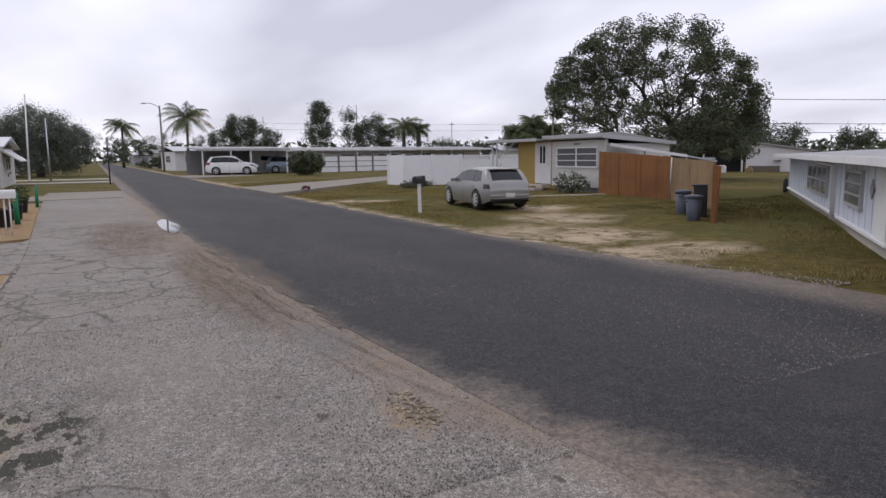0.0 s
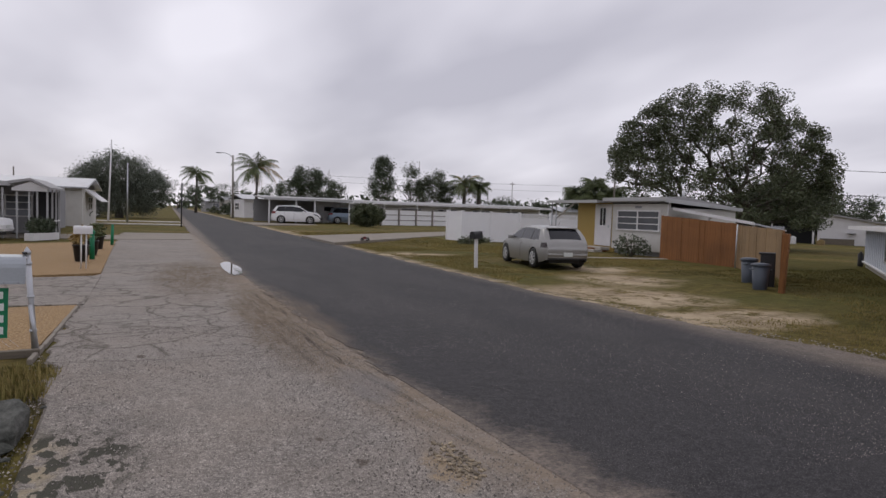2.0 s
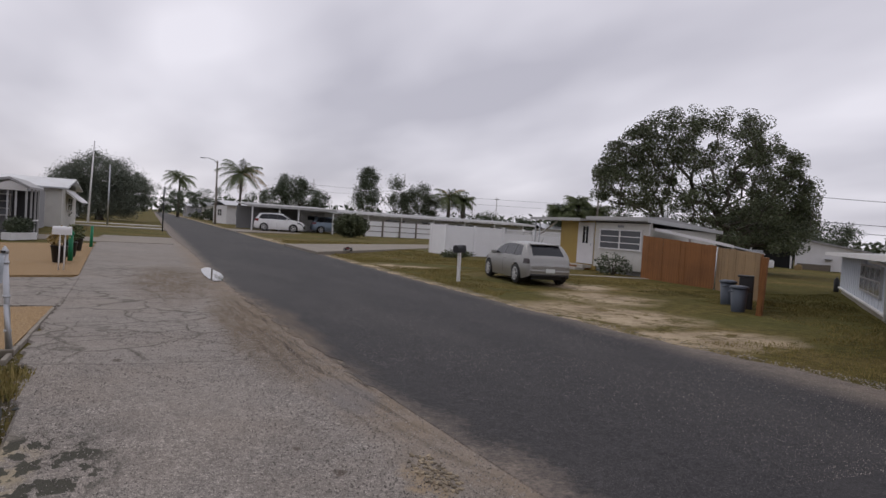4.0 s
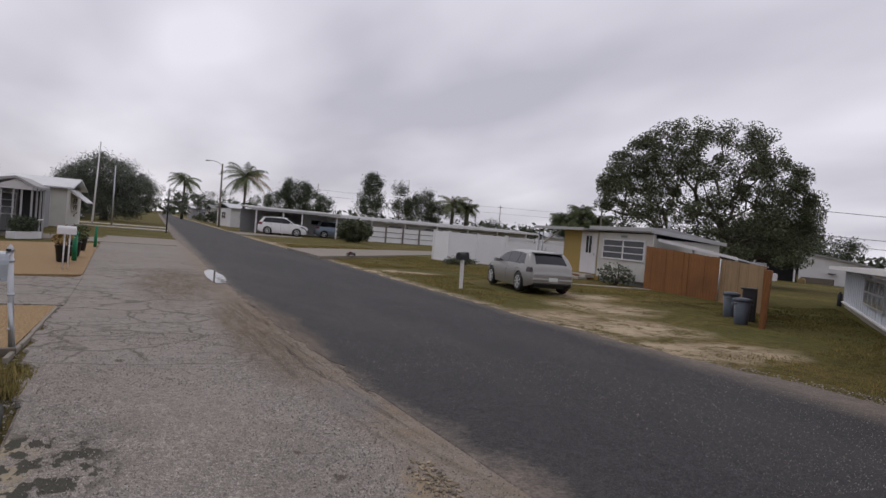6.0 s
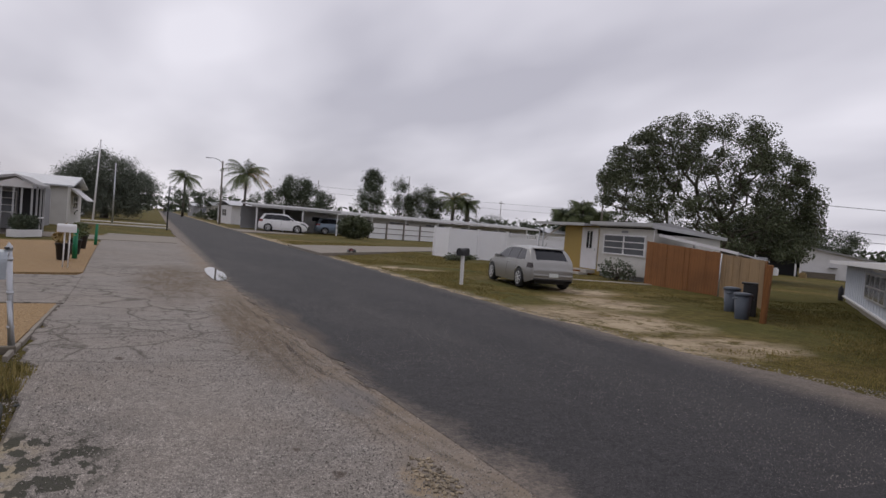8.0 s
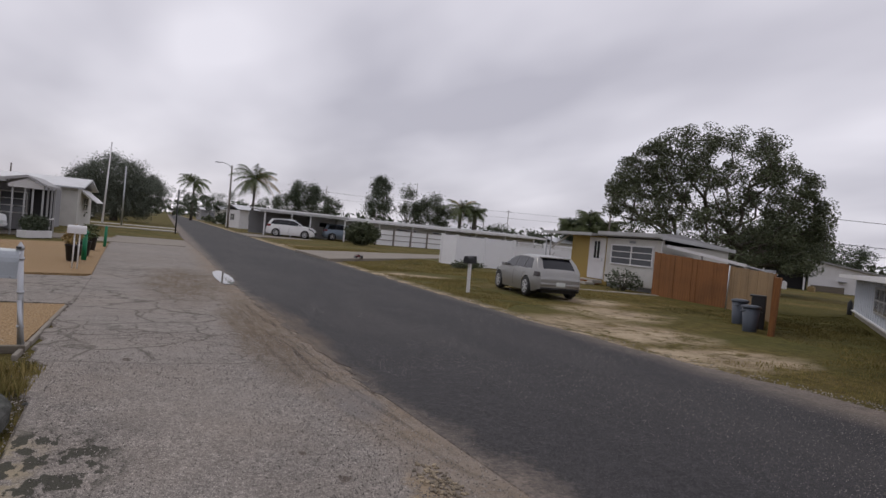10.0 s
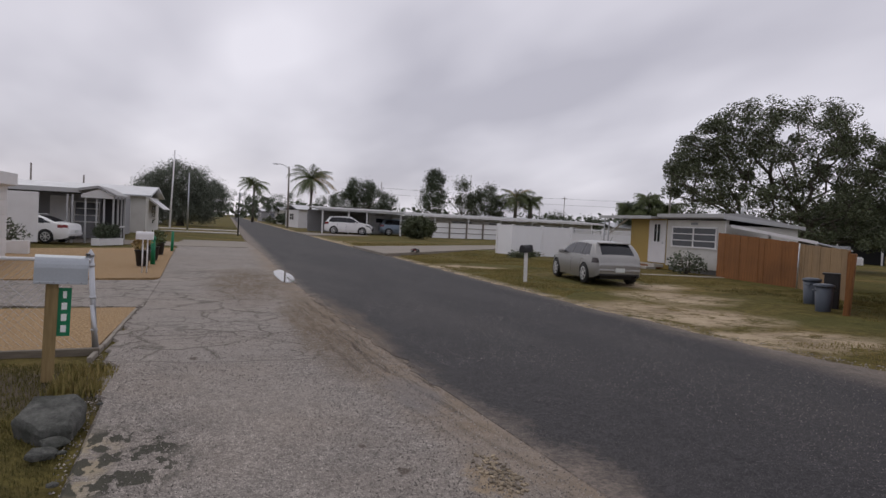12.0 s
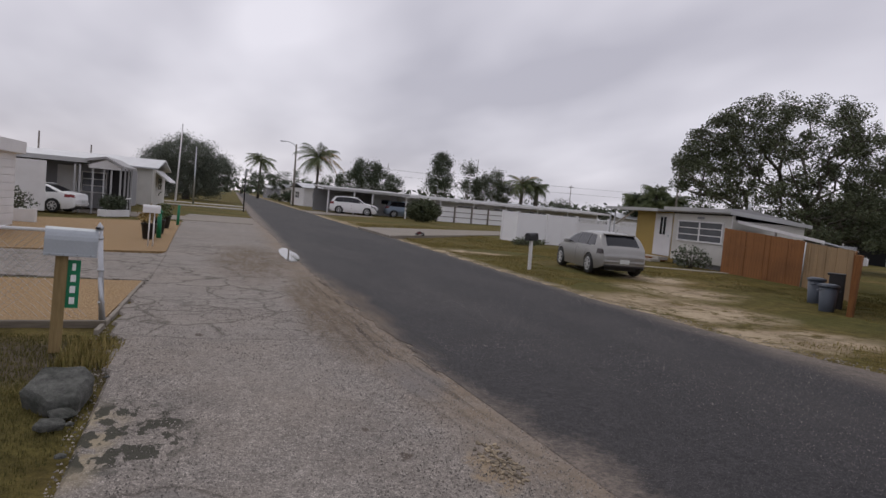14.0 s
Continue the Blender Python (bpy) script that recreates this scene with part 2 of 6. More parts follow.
def new_asphalt():
    n = Nodes("new_asphalt")
    stone = n.voronoi(105, "F1", n.warp(0.02, 30))
    c = n.ramp(stone, (0.06, (0.15, 0.146, 0.15)), (0.3, (0.042, 0.041, 0.044)), (0.7, (0.016, 0.016, 0.018)))
    c = n.mix(0.7, c, n.ramp(n.noise(26, 6, 0.85), (0.38, 0.25), (0.62, 1.8)), "MULTIPLY")
    c = n.mix(0.5, c, n.ramp(n.noise(7, 5, 0.75), (0.36, 0.6), (0.64, 1.3)), "MULTIPLY")
    c = n.mix(n.ramp(n.noise(0.6, 4, 0.6, None, 0.3, (1.0, 0.25, 1.0)), (0.45, 0.0), (0.8, 0.35)), c, (0.10, 0.095, 0.092))
    # the dusty rims
    sx, sy, _ = n.xyz(n.warp(0.5, 1.1))
    ragged = n.math("MULTIPLY_ADD", n.noise(16, 6, 0.85), 0.9, -0.45)
    left = n.ramp(n.math("ADD", n.from_rim(n.warp(0.6, 1.7)), ragged), (0.12, 1.0), (0.27, 0.75), (0.55, 0.0))
    right = n.ramp(n.math("MULTIPLY", sx, 0.1), (0.71, 0.0), (0.79, 1.0))
    rim = n.math("MULTIPLY", n.math("MAXIMUM", left, right), n.ramp(n.noise(2.3, 5, 0.8), (0.3, 0.45), (0.6, 1.0)))
    c = n.mix(n.math("MULTIPLY", rim, 0.9), c, n.mix(0.8, n.mix(n.noise(5, 5, 0.8), (0.12, 0.1, 0.08), (0.31, 0.268, 0.23)), n.ramp(n.noise(30, 6, 0.85), (0.38, 0.4), (0.62, 1.5)), "MULTIPLY"))
    dirt = n.math("MULTIPLY", n.blob(2.0, 10.5, 0.55, 4.6, 0.6, n.warp(0.5, 1.2)), n.ramp(n.noise(3.0, 5, 0.75, None, 0.4, (2.2, 0.4, 1.0)), (0.36, 0.25), (0.58, 1.0)))
    c = n.mix(n.math("MULTIPLY", dirt, 0.9), c, n.mix(n.noise(8, 4, 0.7), (0.085, 0.062, 0.042), (0.22, 0.175, 0.13)))
    worn = n.math("MULTIPLY", n.ramp(n.from_rim(n.warp(0.4, 1.7)), (0.3, 1.0), (0.75, 0.0)), n.streaks(9.0, 0.5, 0.62))
    c = n.mix(n.math("MULTIPLY", worn, 0.75), c, (0.06, 0.048, 0.036))
    scuff = n.ramp(n.noise(1.6, 6, 0.8, None, 0.2, (0.5, 1.6, 1.0)), (0.66, 0.0), (0.75, 0.35))
    c = n.mix(scuff, c, (0.17, 0.165, 0.16))
    grit = n.ramp(n.voronoi(40, "F1", n.warp(0.05, 20)), (0.07, 0.9), (0.16, 0.0))
    c = n.mix(n.math("MULTIPLY", grit, n.ramp(n.noise(5, 3), (0.4, 0.25), (0.6, 0.9))), c, (0.24, 0.225, 0.21))
    c = n.mix(1.0, c, (1.03, 0.98, 0.945), "MULTIPLY")
    return n.done(c, 0.78, 0, stone, 0.4, 0.008, 0.3)


def ground_material():
    n = Nodes("dry_lawn_and_sand")
    wv = n.warp(2.2, 0.45)
    blades = n.noise(22, 4, 0.75)
    fine = n.noise(90, 3, 0.7)
    g = n.ramp(n.noise(0.35, 4, 0.65), (0.3, (0.088, 0.082, 0.022)), (0.5, (0.135, 0.108, 0.034)), (0.72, (0.20, 0.145, 0.06)))
    g = n.mix(0.8, g, n.ramp(n.noise(4, 6, 0.8), (0.35, 0.4), (0.65, 1.45)), "MULTIPLY")
    g = n.mix(0.6, g, n.ramp(blades, (0.3, 0.45), (0.7, 1.3)), "MULTIPLY")
    green = n.ramp(n.noise(0.16, 3, 0.5), (0.46, 0.0), (0.66, 0.5))
    g = n.mix(green, g, n.mix(blades, (0.05, 0.062, 0.016), (0.13, 0.13, 0.045)))
    g = n.mix(n.math("MULTIPLY", n.blob(24.0, 14.0, 10.5, 7.0, 0.4, wv), 0.75), g, n.mix(blades, (0.05, 0.05, 0.012), (0.12, 0.105, 0.03)))
    sand = n.mix(n.noise(1.5, 4, 0.7), (0.33, 0.25, 0.155), (0.62, 0.51, 0.365))
    sand = n.mix(0.35, sand, n.ramp(fine, (0.3, 0.6), (0.7, 1.15)), "MULTIPLY")
    sand = n.mix(n.ramp(n.noise(0.8, 6, 0.75), (0.46, 0.0), (0.6, 0.6)), sand, n.mix(blades, (0.11, 0.085, 0.05), (0.22, 0.165, 0.105)))
    bare = None
    # bare sand: the strip by the road, the car's track, thin spots
    for x, y, rx, ry, s in ((10.0, 12.6, 2.4, 2.4, 0.5), (9.8, 9.4, 2.4, 1.2, 0.45), (12.2, 15.3, 2.0, 1.9, 0.6), (9.9, 25.2, 2.2, 1.3, 0.5), (10.2, 35.5, 2.5, 1.2, 0.5), (13.5, 18.0, 1.2, 1.6, 0.5), (9.5, 49.0, 2.5, 2.0, 0.6)):
        b = n.blob(x, y, rx, ry, s, wv)
        bare = b if bare is None else n.math("MAXIMUM", bare, b)
    sx, sy, _ = n.xyz(n.warp(0.7, 0.9))
    strip = n.ramp(n.math("MULTIPLY", sx, 0.1), (0.60, 0.0), (0.70, 1.0), (0.785, 1.0), (0.85, 0.0))
    bare = n.math("MAXIMUM", strip, bare)
    bare = n.math("MULTIPLY", bare, n.ramp(n.noise(1.3, 8, 0.85), (0.43, 0.0), (0.5, 1.0)), clamp=True)
    c = n.mix(bare, g, sand)
    # soil under the sign post and the rock
    c = n.mix(n.blob(-3.4, 4.2, 2.8, 2.6, 0.4, n.warp(0.5, 1.5)), c, n.mix(blades, (0.04, 0.042, 0.012), (0.105, 0.095, 0.035)))
    c = n.mix(n.blob(-1.4, 6.8, 1.8, 1.0, 0.5, n.warp(0.5, 1.5)), c, n.mix(fine, (0.075, 0.062, 0.045), (0.14, 0.115, 0.08)))
    return n.done(c, 0.95, 0, n.math("ADD", blades, fine), 0.6, 0.03, 0.1)


def gravel_material():
    n = Nodes("orange_gravel")
    v = n.voronoi(30, "F1")
    c = n.ramp(n.noise(34, 3, 0.75), (0.3, (0.19, 0.115, 0.052)), (0.5, (0.36, 0.235, 0.115)), (0.72, (0.60, 0.46, 0.29)))
    c = n.mix(0.55, c, n.ramp(v, (0.1, 1.1), (0.75, 0.5)), "MULTIPLY")
    c = n.mix(n.ramp(n.noise(0.7, 3), (0.45, 0.0), (0.7, 0.4)), c, (0.29, 0.20, 0.12))
    return n.done(c, 0.9, 0, n.math("MULTIPLY", v, -1.0), 0.8, 0.02, 0.2)


def concrete_material(name, a, b):
    n = Nodes(name)
    c = n.mix(n.noise(0.8, 5, 0.65), a, b)
    c = n.mix(0.3, c, n.ramp(n.noise(45, 3, 0.6), (0.3, 0.6), (0.7, 1.1)), "MULTIPLY")
    return n.done(c, 0.9, 0, n.noise(60, 3), 0.3, 0.006, 0.25)


def leaf_material(name, a, b, rough=0.55):
    n = Nodes(name)
    c = n.mix(n.island(), a, b)
    c = n.mix(0.5, c, n.ramp(n.noise(0.5, 2), (0.3, 0.5), (0.7, 1.2)), "MULTIPLY")
    m = n.done(c, rough, 0, None, spec=0.3)
    return m


def glass_material(name, tint, rough=0.06):
    n = Nodes(name)
    c = n.mix(n.noise(2.0, 2, 0.5, n.object_co()), tint, tuple(1.6 * v for v in tint))
    return n.done(c, rough, 0, None, spec=0.4)


def car_paint(name, color, metal=0.3):
    n = Nodes(name)
    co = n.object_co()
    c = n.mix(n.ramp(n.noise(2.2, 4, 0.6, co), (0.45, 0.0), (0.8, 0.35)), color, tuple(0.7 * v for v in color))
    dust = n.ramp(n.xyz(co)[2], (0.15, 0.5), (0.55, 0.0))
    c = n.mix(n.math("MULTIPLY", dust, n.noise(6, 3)), c, (0.22, 0.19, 0.15))
    m = n.done(c, 0.34, metal, None)
    n.b.inputs["Coat Weight"].default_value = 0.2
    n.b.inputs["Coat Roughness"].default_value = 0.12
    return m


M = {
    "old": old_asphalt(), "new": new_asphalt(), "ground": ground_material(), "gravel": gravel_material(),
    "concrete": concrete_material("worn_concrete", (0.34, 0.31, 0.27), (0.5, 0.47, 0.42)),
    "drive": concrete_material("beige_concrete", (0.20, 0.175, 0.145), (0.33, 0.295, 0.25)),
    "white": paint("white_paint", (0.74, 0.73, 0.73), 0.6, 0.3),
    "cream": paint("cream_paint", (0.60, 0.585, 0.545), 0.65, 0.35),
    "bluewhite": paint("pale_blue_paint", (0.60, 0.64, 0.72), 0.55, 0.25),
    "vinyl": paint("white_vinyl", (0.86, 0.86, 0.87), 0.4, 0.12),
    # yellow taken darker, with the porch roof's shade put into the colour
    "yellow": paint("yellow_paint", (0.43, 0.305, 0.085), 0.65, 0.2),
    "roof": paint("weathered_roof", (0.33, 0.325, 0.325), 0.6, 0.5),
    "fascia": paint("grey_fascia", (0.42, 0.42, 0.42), 0.5, 0.3),
    # near-black that stands for unlit depth in openings and shade under the eave
    "dark": paint("dark_void_shade", (0.03, 0.03, 0.032), 0.8, 0.1),
    # grey siding tone, also painted on carport and porch walls as shade
    "shade": paint("grey_siding_and_shade", (0.28, 0.28, 0.29), 0.7, 0.3),
    "tin": paint("corrugated_tin", (0.52, 0.53, 0.55), 0.35, 0.5, metal=0.5),
    "metal": paint("galvanised_metal", (0.5, 0.51, 0.53), 0.4, 0.3, metal=0.7),
    "mailbox": paint("silver_mailbox", (0.42, 0.45, 0.48), 0.45, 0.4, metal=0.4),
    "black": paint("black_plastic", (0.018, 0.018, 0.02), 0.5, 0.2),
    "bin": paint("blue_grey_plastic", (0.066, 0.08, 0.104), 0.5, 0.3),
    "green": paint("green_sign", (0.0, 0.18, 0.075), 0.45, 0.1),
    "sign_white": paint("white_bars", (0.8, 0.82, 0.8), 0.5, 0.05),
    "red": paint("red_plastic", (0.30, 0.035, 0.03), 0.35, 0.1),
    "orangefence": wood("orange_stained_boards", (0.15, 0.058, 0.015), (0.29, 0.12, 0.034)),
    "rawfence": wood("raw_cedar_boards", (0.20, 0.125, 0.06), (0.34, 0.23, 0.12)),
    "post": wood("post_timber", (0.22, 0.15, 0.06), (0.36, 0.26, 0.12)),
    "oldwood": wood("grey_timber", (0.10, 0.085, 0.065), (0.2, 0.17, 0.13), "X"),
    "bark": wood("bark", (0.06, 0.05, 0.04), (0.15, 0.125, 0.10)),
    "pole": wood("weathered_pole", (0.16, 0.14, 0.12), (0.28, 0.25, 0.22)),
    "leaf": leaf_material("oak_leaf", (0.05, 0.064, 0.032), (0.14, 0.158, 0.085)),
    # dark leaf lightened a little for haze on far trees
    "leaf_dark": leaf_material("dark_leaf", (0.048, 0.066, 0.040), (0.11, 0.135, 0.08)),
    # distance haze is mixed into this leaf colour, paler and greyer
    "leaf_haze": leaf_material("haze_grey_green_leaf", (0.10, 0.118, 0.09), (0.175, 0.195, 0.15)),
    "leaf_grey": leaf_material("grey_green_leaf", (0.06, 0.075, 0.045), (0.12, 0.14, 0.085)),
    "palm": leaf_material("palm_leaf", (0.06, 0.085, 0.03), (0.15, 0.17, 0.07)),
    "palm_dry": leaf_material("dry_palm_leaf", (0.22, 0.15, 0.05), (0.34, 0.24, 0.09)),
    "grass": leaf_material("grass_blade", (0.15, 0.14, 0.036), (0.36, 0.275, 0.105), 0.85),
    "grass_green": leaf_material("green_grass_blade", (0.07, 0.072, 0.018), (0.20, 0.168, 0.058), 0.85),
    "glass": glass_material("dark_glass", (0.012, 0.013, 0.016), 0.1),
    "pane": glass_material("window_glass", (0.10, 0.105, 0.115), 0.12),
    "silver": car_paint("silver_car_paint", (0.31, 0.305, 0.29), 0.5),
    "carwhite": car_paint("white_car_paint", (0.78, 0.78, 0.78), 0.0),
    "carblue": car_paint("steel_blue_car_paint", (0.20, 0.25, 0.31), 0.5),
    "rim": paint("silver_rim", (0.62, 0.62, 0.62), 0.4, 0.2, metal=0.2),
    "rubber": paint("tyre_rubber", (0.02, 0.02, 0.02), 0.85, 0.2),
    "lens": glass_material("tail_lens", (0.16, 0.02, 0.02), 0.15),
    "lens_grey": glass_material("smoked_lens", (0.03, 0.022, 0.022), 0.2),
    "plate": paint("number_plate", (0.65, 0.68, 0.66), 0.5, 0.1),
    "wire": paint("cable", (0.05, 0.05, 0.055), 0.7, 0.0),
}
n = Nodes("boulder_stone")
c = n.mix(n.ramp(n.noise(9, 6, 0.75), (0.35, 0.0), (0.65, 1.0)), (0.05, 0.052, 0.046), (0.165, 0.165, 0.15))
c = n.mix(n.ramp(n.noise(4, 3, 0.6), (0.5, 0.0), (0.62, 0.6)), c, (0.05, 0.055, 0.045))
M["rock"] = n.done(c, 0.9, 0, n.noise(11, 6, 0.75), 0.9, 0.05, 0.25)
n = Nodes("puddle_water")
M["water"] = n.done((0.035, 0.032, 0.028), 0.03, 0, None, spec=0.9)

# ---- mesh helpers ----


def link_mesh(name, bm, mat):
    me = bpy.data.meshes.new(name)
    bm.to_mesh(me)
    bm.free()
    me.materials.append(M[mat] if isinstance(mat, str) else mat)
    return new(name, me)


def part(name, bm, mat, parent, label=""):
    ob = link_mesh(name, bm, mat)
    ob.parent = parent
    return tagged(ob, label)


def thing(name, label, category, m=None, group="", kind=""):
    ob = new(name)
    ob.empty_display_size = 0.2
    if m is not None:
        ob.matrix_world = m
    return tagged(ob, label, category, group, kind)


def single(name, bm, mat, label, category, m=None, group="", kind=""):
    ob = link_mesh(name, bm, mat)
    if m is not None:
        ob.matrix_world = m
    return tagged(ob, label, category, group, kind)


def BM():
    return bmesh.new()


def box(bm, c, s, bevel=0.0, m=None):
    r = bmesh.ops.create_cube(bm, size=1.0)
    vs = r["verts"]
    for v in vs:
        v.co = Vector((v.co.x * s[0] + c[0], v.co.y * s[1] + c[1], v.co.z * s[2] + c[2]))
    if bevel:
        es = list({e for v in vs for e in v.link_edges})
        out = bmesh.ops.bevel(bm, geom=es, offset=bevel, segments=2, affect="EDGES", profile=0.6)
        vs = [v for v in out["verts"]]
        vs = list({*vs, *[v for f in out["faces"] for v in f.verts]})
    if m is not None:
        bmesh.ops.transform(bm, matrix=m, verts=vs)
    return bm


def b1(c, s, bevel=0.0, m=None):
    return box(BM(), c, s, bevel, m)


def tube(bm, pts, radii, n=8, cap=True):
    """A tapered tube through points."""
    rings = []
    for i, p in enumerate(pts):
        p = Vector(p)
        a = Vector(pts[max(i - 1, 0)])
        b = Vector(pts[min(i + 1, len(pts) - 1)])
        q = (b - a).to_track_quat("Z", "Y")
        r = radii[i] if isinstance(radii, (list, tuple)) else radii
        rings.append([bm.verts.new(p + q @ Vector((r * math.cos(2 * math.pi * k / n), r * math.sin(2 * math.pi * k / n), 0))) for k in range(n)])
    for u, w in zip(rings, rings[1:]):
        for k in range(n):
            f = bm.faces.new((u[k], u[(k + 1) % n], w[(k + 1) % n], w[k]))
            f.smooth = True
    if cap:
        bm.faces.new(rings[0][::-1])
        bm.faces.new(rings[-1])
    return bm


def t1(pts, radii, n=8):
    return tube(BM(), pts, radii, n)


def prism(bm, outline, axis, lo, hi):
    """An outline (pairs) pushed along an axis: 'x' takes (y, z), 'y' takes (x, z), 'z' takes (x, y)."""
    def at(p, d):
        return {"x": (d, p[0], p[1]), "y": (p[0], d, p[1]), "z": (p[0], p[1], d)}[axis]
    a = [bm.verts.new(at(p, lo)) for p in outline]
    b = [bm.verts.new(at(p, hi)) for p in outline]
    k = len(outline)
    bm.faces.new(a)
    bm.faces.new(b[::-1])
    for i in range(k):
        bm.faces.new((a[i], b[i], b[(i + 1) % k], a[(i + 1) % k]))
    bmesh.ops.recalc_face_normals(bm, faces=bm.faces)
    return bm


def loft(bm, rings, closed=True, cap=True, smooth=True):
    vs = [[bm.verts.new(p) for p in r] for r in rings]
    for u, w in zip(vs, vs[1:]):
        k = len(u)
        for i in range(k if closed else k - 1):
            f = bm.faces.new((u[i], u[(i + 1) % k], w[(i + 1) % k], w[i]))
            f.smooth = smooth
    if cap:
        bm.faces.new(vs[0][::-1])
        bm.faces.new(vs[-1])
    bmesh.ops.recalc_face_normals(bm, faces=bm.faces)
    return bm


def lathe(bm, profile, n=20, at=(0, 0, 0)):
    return loft(bm, [[(at[0] + r * math.cos(2 * math.pi * k / n), at[1] + r * math.sin(2 * math.pi * k / n), at[2] + z) for k in range(n)] for r, z in profile])


def pydata(name, verts, faces, mat):
    me = bpy.data.meshes.new(name)
    me.from_pydata(verts, [], faces)
    me.materials.append(M[mat])
    return new(name, me)


def on_line(points, y):
    for (y0, x0), (y1, x1) in zip(points, points[1:]):
        if y <= y1:
            return x0 + (x1 - x0) * max(0.0, (y - y0) / (y1 - y0))
    return points[-1][1]


# ---- ground, road and paving ----
ROAD_L = [(-60, 2.9), (3.4, 2.5), (6, 2.12), (8, 1.92), (12, 1.75), (16, 1.66), (28, 1.5), (45, 1.1), (400, 1.0)]
ROAD_R = [(-60, 8.6), (5.5, 8.2), (8, 7.65), (12, 7.35), (18, 7.25), (32, 7.3), (47, 7.0), (400, 6.6)]
APRON_L = [(-30, -0.6), (3.4, -0.58), (4.3, -0.67), (5.3, -0.80), (6.2, -0.86), (7.8, -1.2), (11.6, -1.3), (16.6, -1.52), (24.5, -1.88), (41, -2.4)]


def strip(name, left, right, y0, y1, z, mat, rough, label, category, thick=0.03, crown=0.0):
    """A paved sheet between two edges, with ragged rims that turn down into the ground."""
    verts, faces = [], []
    ys, y = [], y0
    while y < y1:
        ys.append(y)
        y += 0.12 if 2 < y < 22 else (0.4 if 0 < y < 60 else 6.0)
    ys.append(y1)
    cols = 13
    for y in ys:
        ra = (noise.noise((y * 1.7, 3.1, z)) + 0.5 * noise.noise((y * 6.0, 7.7, z)) + 0.4 * noise.noise((y * 17.0, 1.7, z))) * rough
        rb = (noise.noise((y * 1.5, 13.1, z)) + 0.5 * noise.noise((y * 5.0, 17.7, z))) * rough
        a, b = on_line(left, y) + ra, on_line(right, y) + rb
        verts.append((a - 0.03, y, z - thick))
        for k in range(cols):
            u = k / (cols - 1)
            x = a + (b - a) * u
            verts.append((x, y, z + crown * 4 * u * (1 - u) + 0.006 * noise.noise((x * 0.9, y * 0.9, 0.0))))
        verts.append((b + 0.03, y, z - thick))
    w = cols + 2
    for i in range(len(ys) - 1):
        for k in range(w - 1):
            faces.append((i * w + k, i * w + k + 1, (i + 1) * w + k + 1, (i + 1) * w + k))
    ob = pydata(name, verts, faces, mat)
    return tagged(ob, label, category, kind="structure")


def ground_sheet():
    xs = sorted({-1500, -600, -250, -120, -60, -40, *range(-30, 61, 1), 80, 120, 250, 600, 1500})
    ys = sorted({-1500, -400, -120, -60, -30, *range(-20, 91, 1), 110, 150, 220, 350, 600, 1500})
    verts, faces = [], []
    for y in ys:
        for x in xs:
            near = -12 < y < 80 and -25 < x < 50
            off = x < -1.6 or x > 8.8
            z = 0.0
            if near and off:
                z = 0.03 * noise.noise((x * 0.35, y * 0.35, 2.0)) + 0.02
                if x > 8.8:
                    z += 0.10 * min(1.0, max(0.0, (x - 10.5) / 4.0))
            verts.append((x, y, z))
    w = len(xs)
    for j in range(len(ys) - 1):
        for i in range(w - 1):
            faces.append((j * w + i, j * w + i + 1, (j + 1) * w + i + 1, (j + 1) * w + i))
    return tagged(pydata("ground", verts, faces, "ground"), "dry patchy lawn and bare sand reaching the horizon", "ground", kind="structure")


ground_sheet()
strip("pavement", APRON_L, [(y, x + 0.25) for y, x in ROAD_L], -30, 41, 0.035, "old", 0.17, "old cracked grey asphalt apron beside the road", "pavement")
strip("road", ROAD_L, ROAD_R, -60, 400, 0.043, "new", 0.13, "dark newer asphalt road with ragged dusty edges", "road", 0.03, 0.03)


def slab(name, outline, z, h, mat, label, category, kind="structure", wobble=0.0):
    bm = BM()
    prism(bm, outline, "z", z - h, z)
    return single(name, bm, mat, label, category, kind=kind)


slab("driveway", [(-14, 11.55), (-1.25, 11.8), (-1.4, 16.4), (-14, 13.2)], 0.045, 0.1, "old", "cracked old asphalt side driveway between gravel beds", "driveway")
slab("gravel_bed", [(-9, 7.0), (-1.33, 8.22), (-1.33, 11.62), (-9, 10.4)], 0.06, 0.1, "gravel", "orange gravel bed behind a timber edge", "gravel", "stuff")
slab("gravel_bed", [(-9, 14.0), (-1.45, 16.85), (-2.12, 31.0), (-9.5, 25.0)], 0.06, 0.1, "gravel", "large orange gravel bed with potted plants", "gravel", "stuff")
slab("driveway", [(-16, 33.5), (-2.2, 33.0), (-2.2, 37.0), (-16, 40.0)], 0.05, 0.1, "drive", "pale concrete driveway of the carport house", "driveway")
slab("garden_path", [(13.6, 21.4), (18.3, 20.45), (18.3, 20.75), (13.6, 21.75)], 0.15, 0.2, "concrete", "narrow pale concrete path before the house", "path")
slab("driveway", [(7.05, 30.0), (18.1, 42.3), (21.5, 50.5), (6.9, 37.5)], 0.16, 0.2, "drive", "pale concrete driveway across the road", "driveway")
slab("driveway", [(7.0, 62.0), (22.0, 69.5), (22.0, 74.0), (6.9, 72.0)], 0.1, 0.2, "drive", "pale concrete driveway under parked cars", "driveway")

slab("driveway", [(-2.3, 33.0), (1.0, 33.4), (0.9, 38.9), (-2.4, 38.3)], 0.055, 0.1, "drive", "pale concrete strip where the old asphalt ends", "driveway")

# ---- houses ----


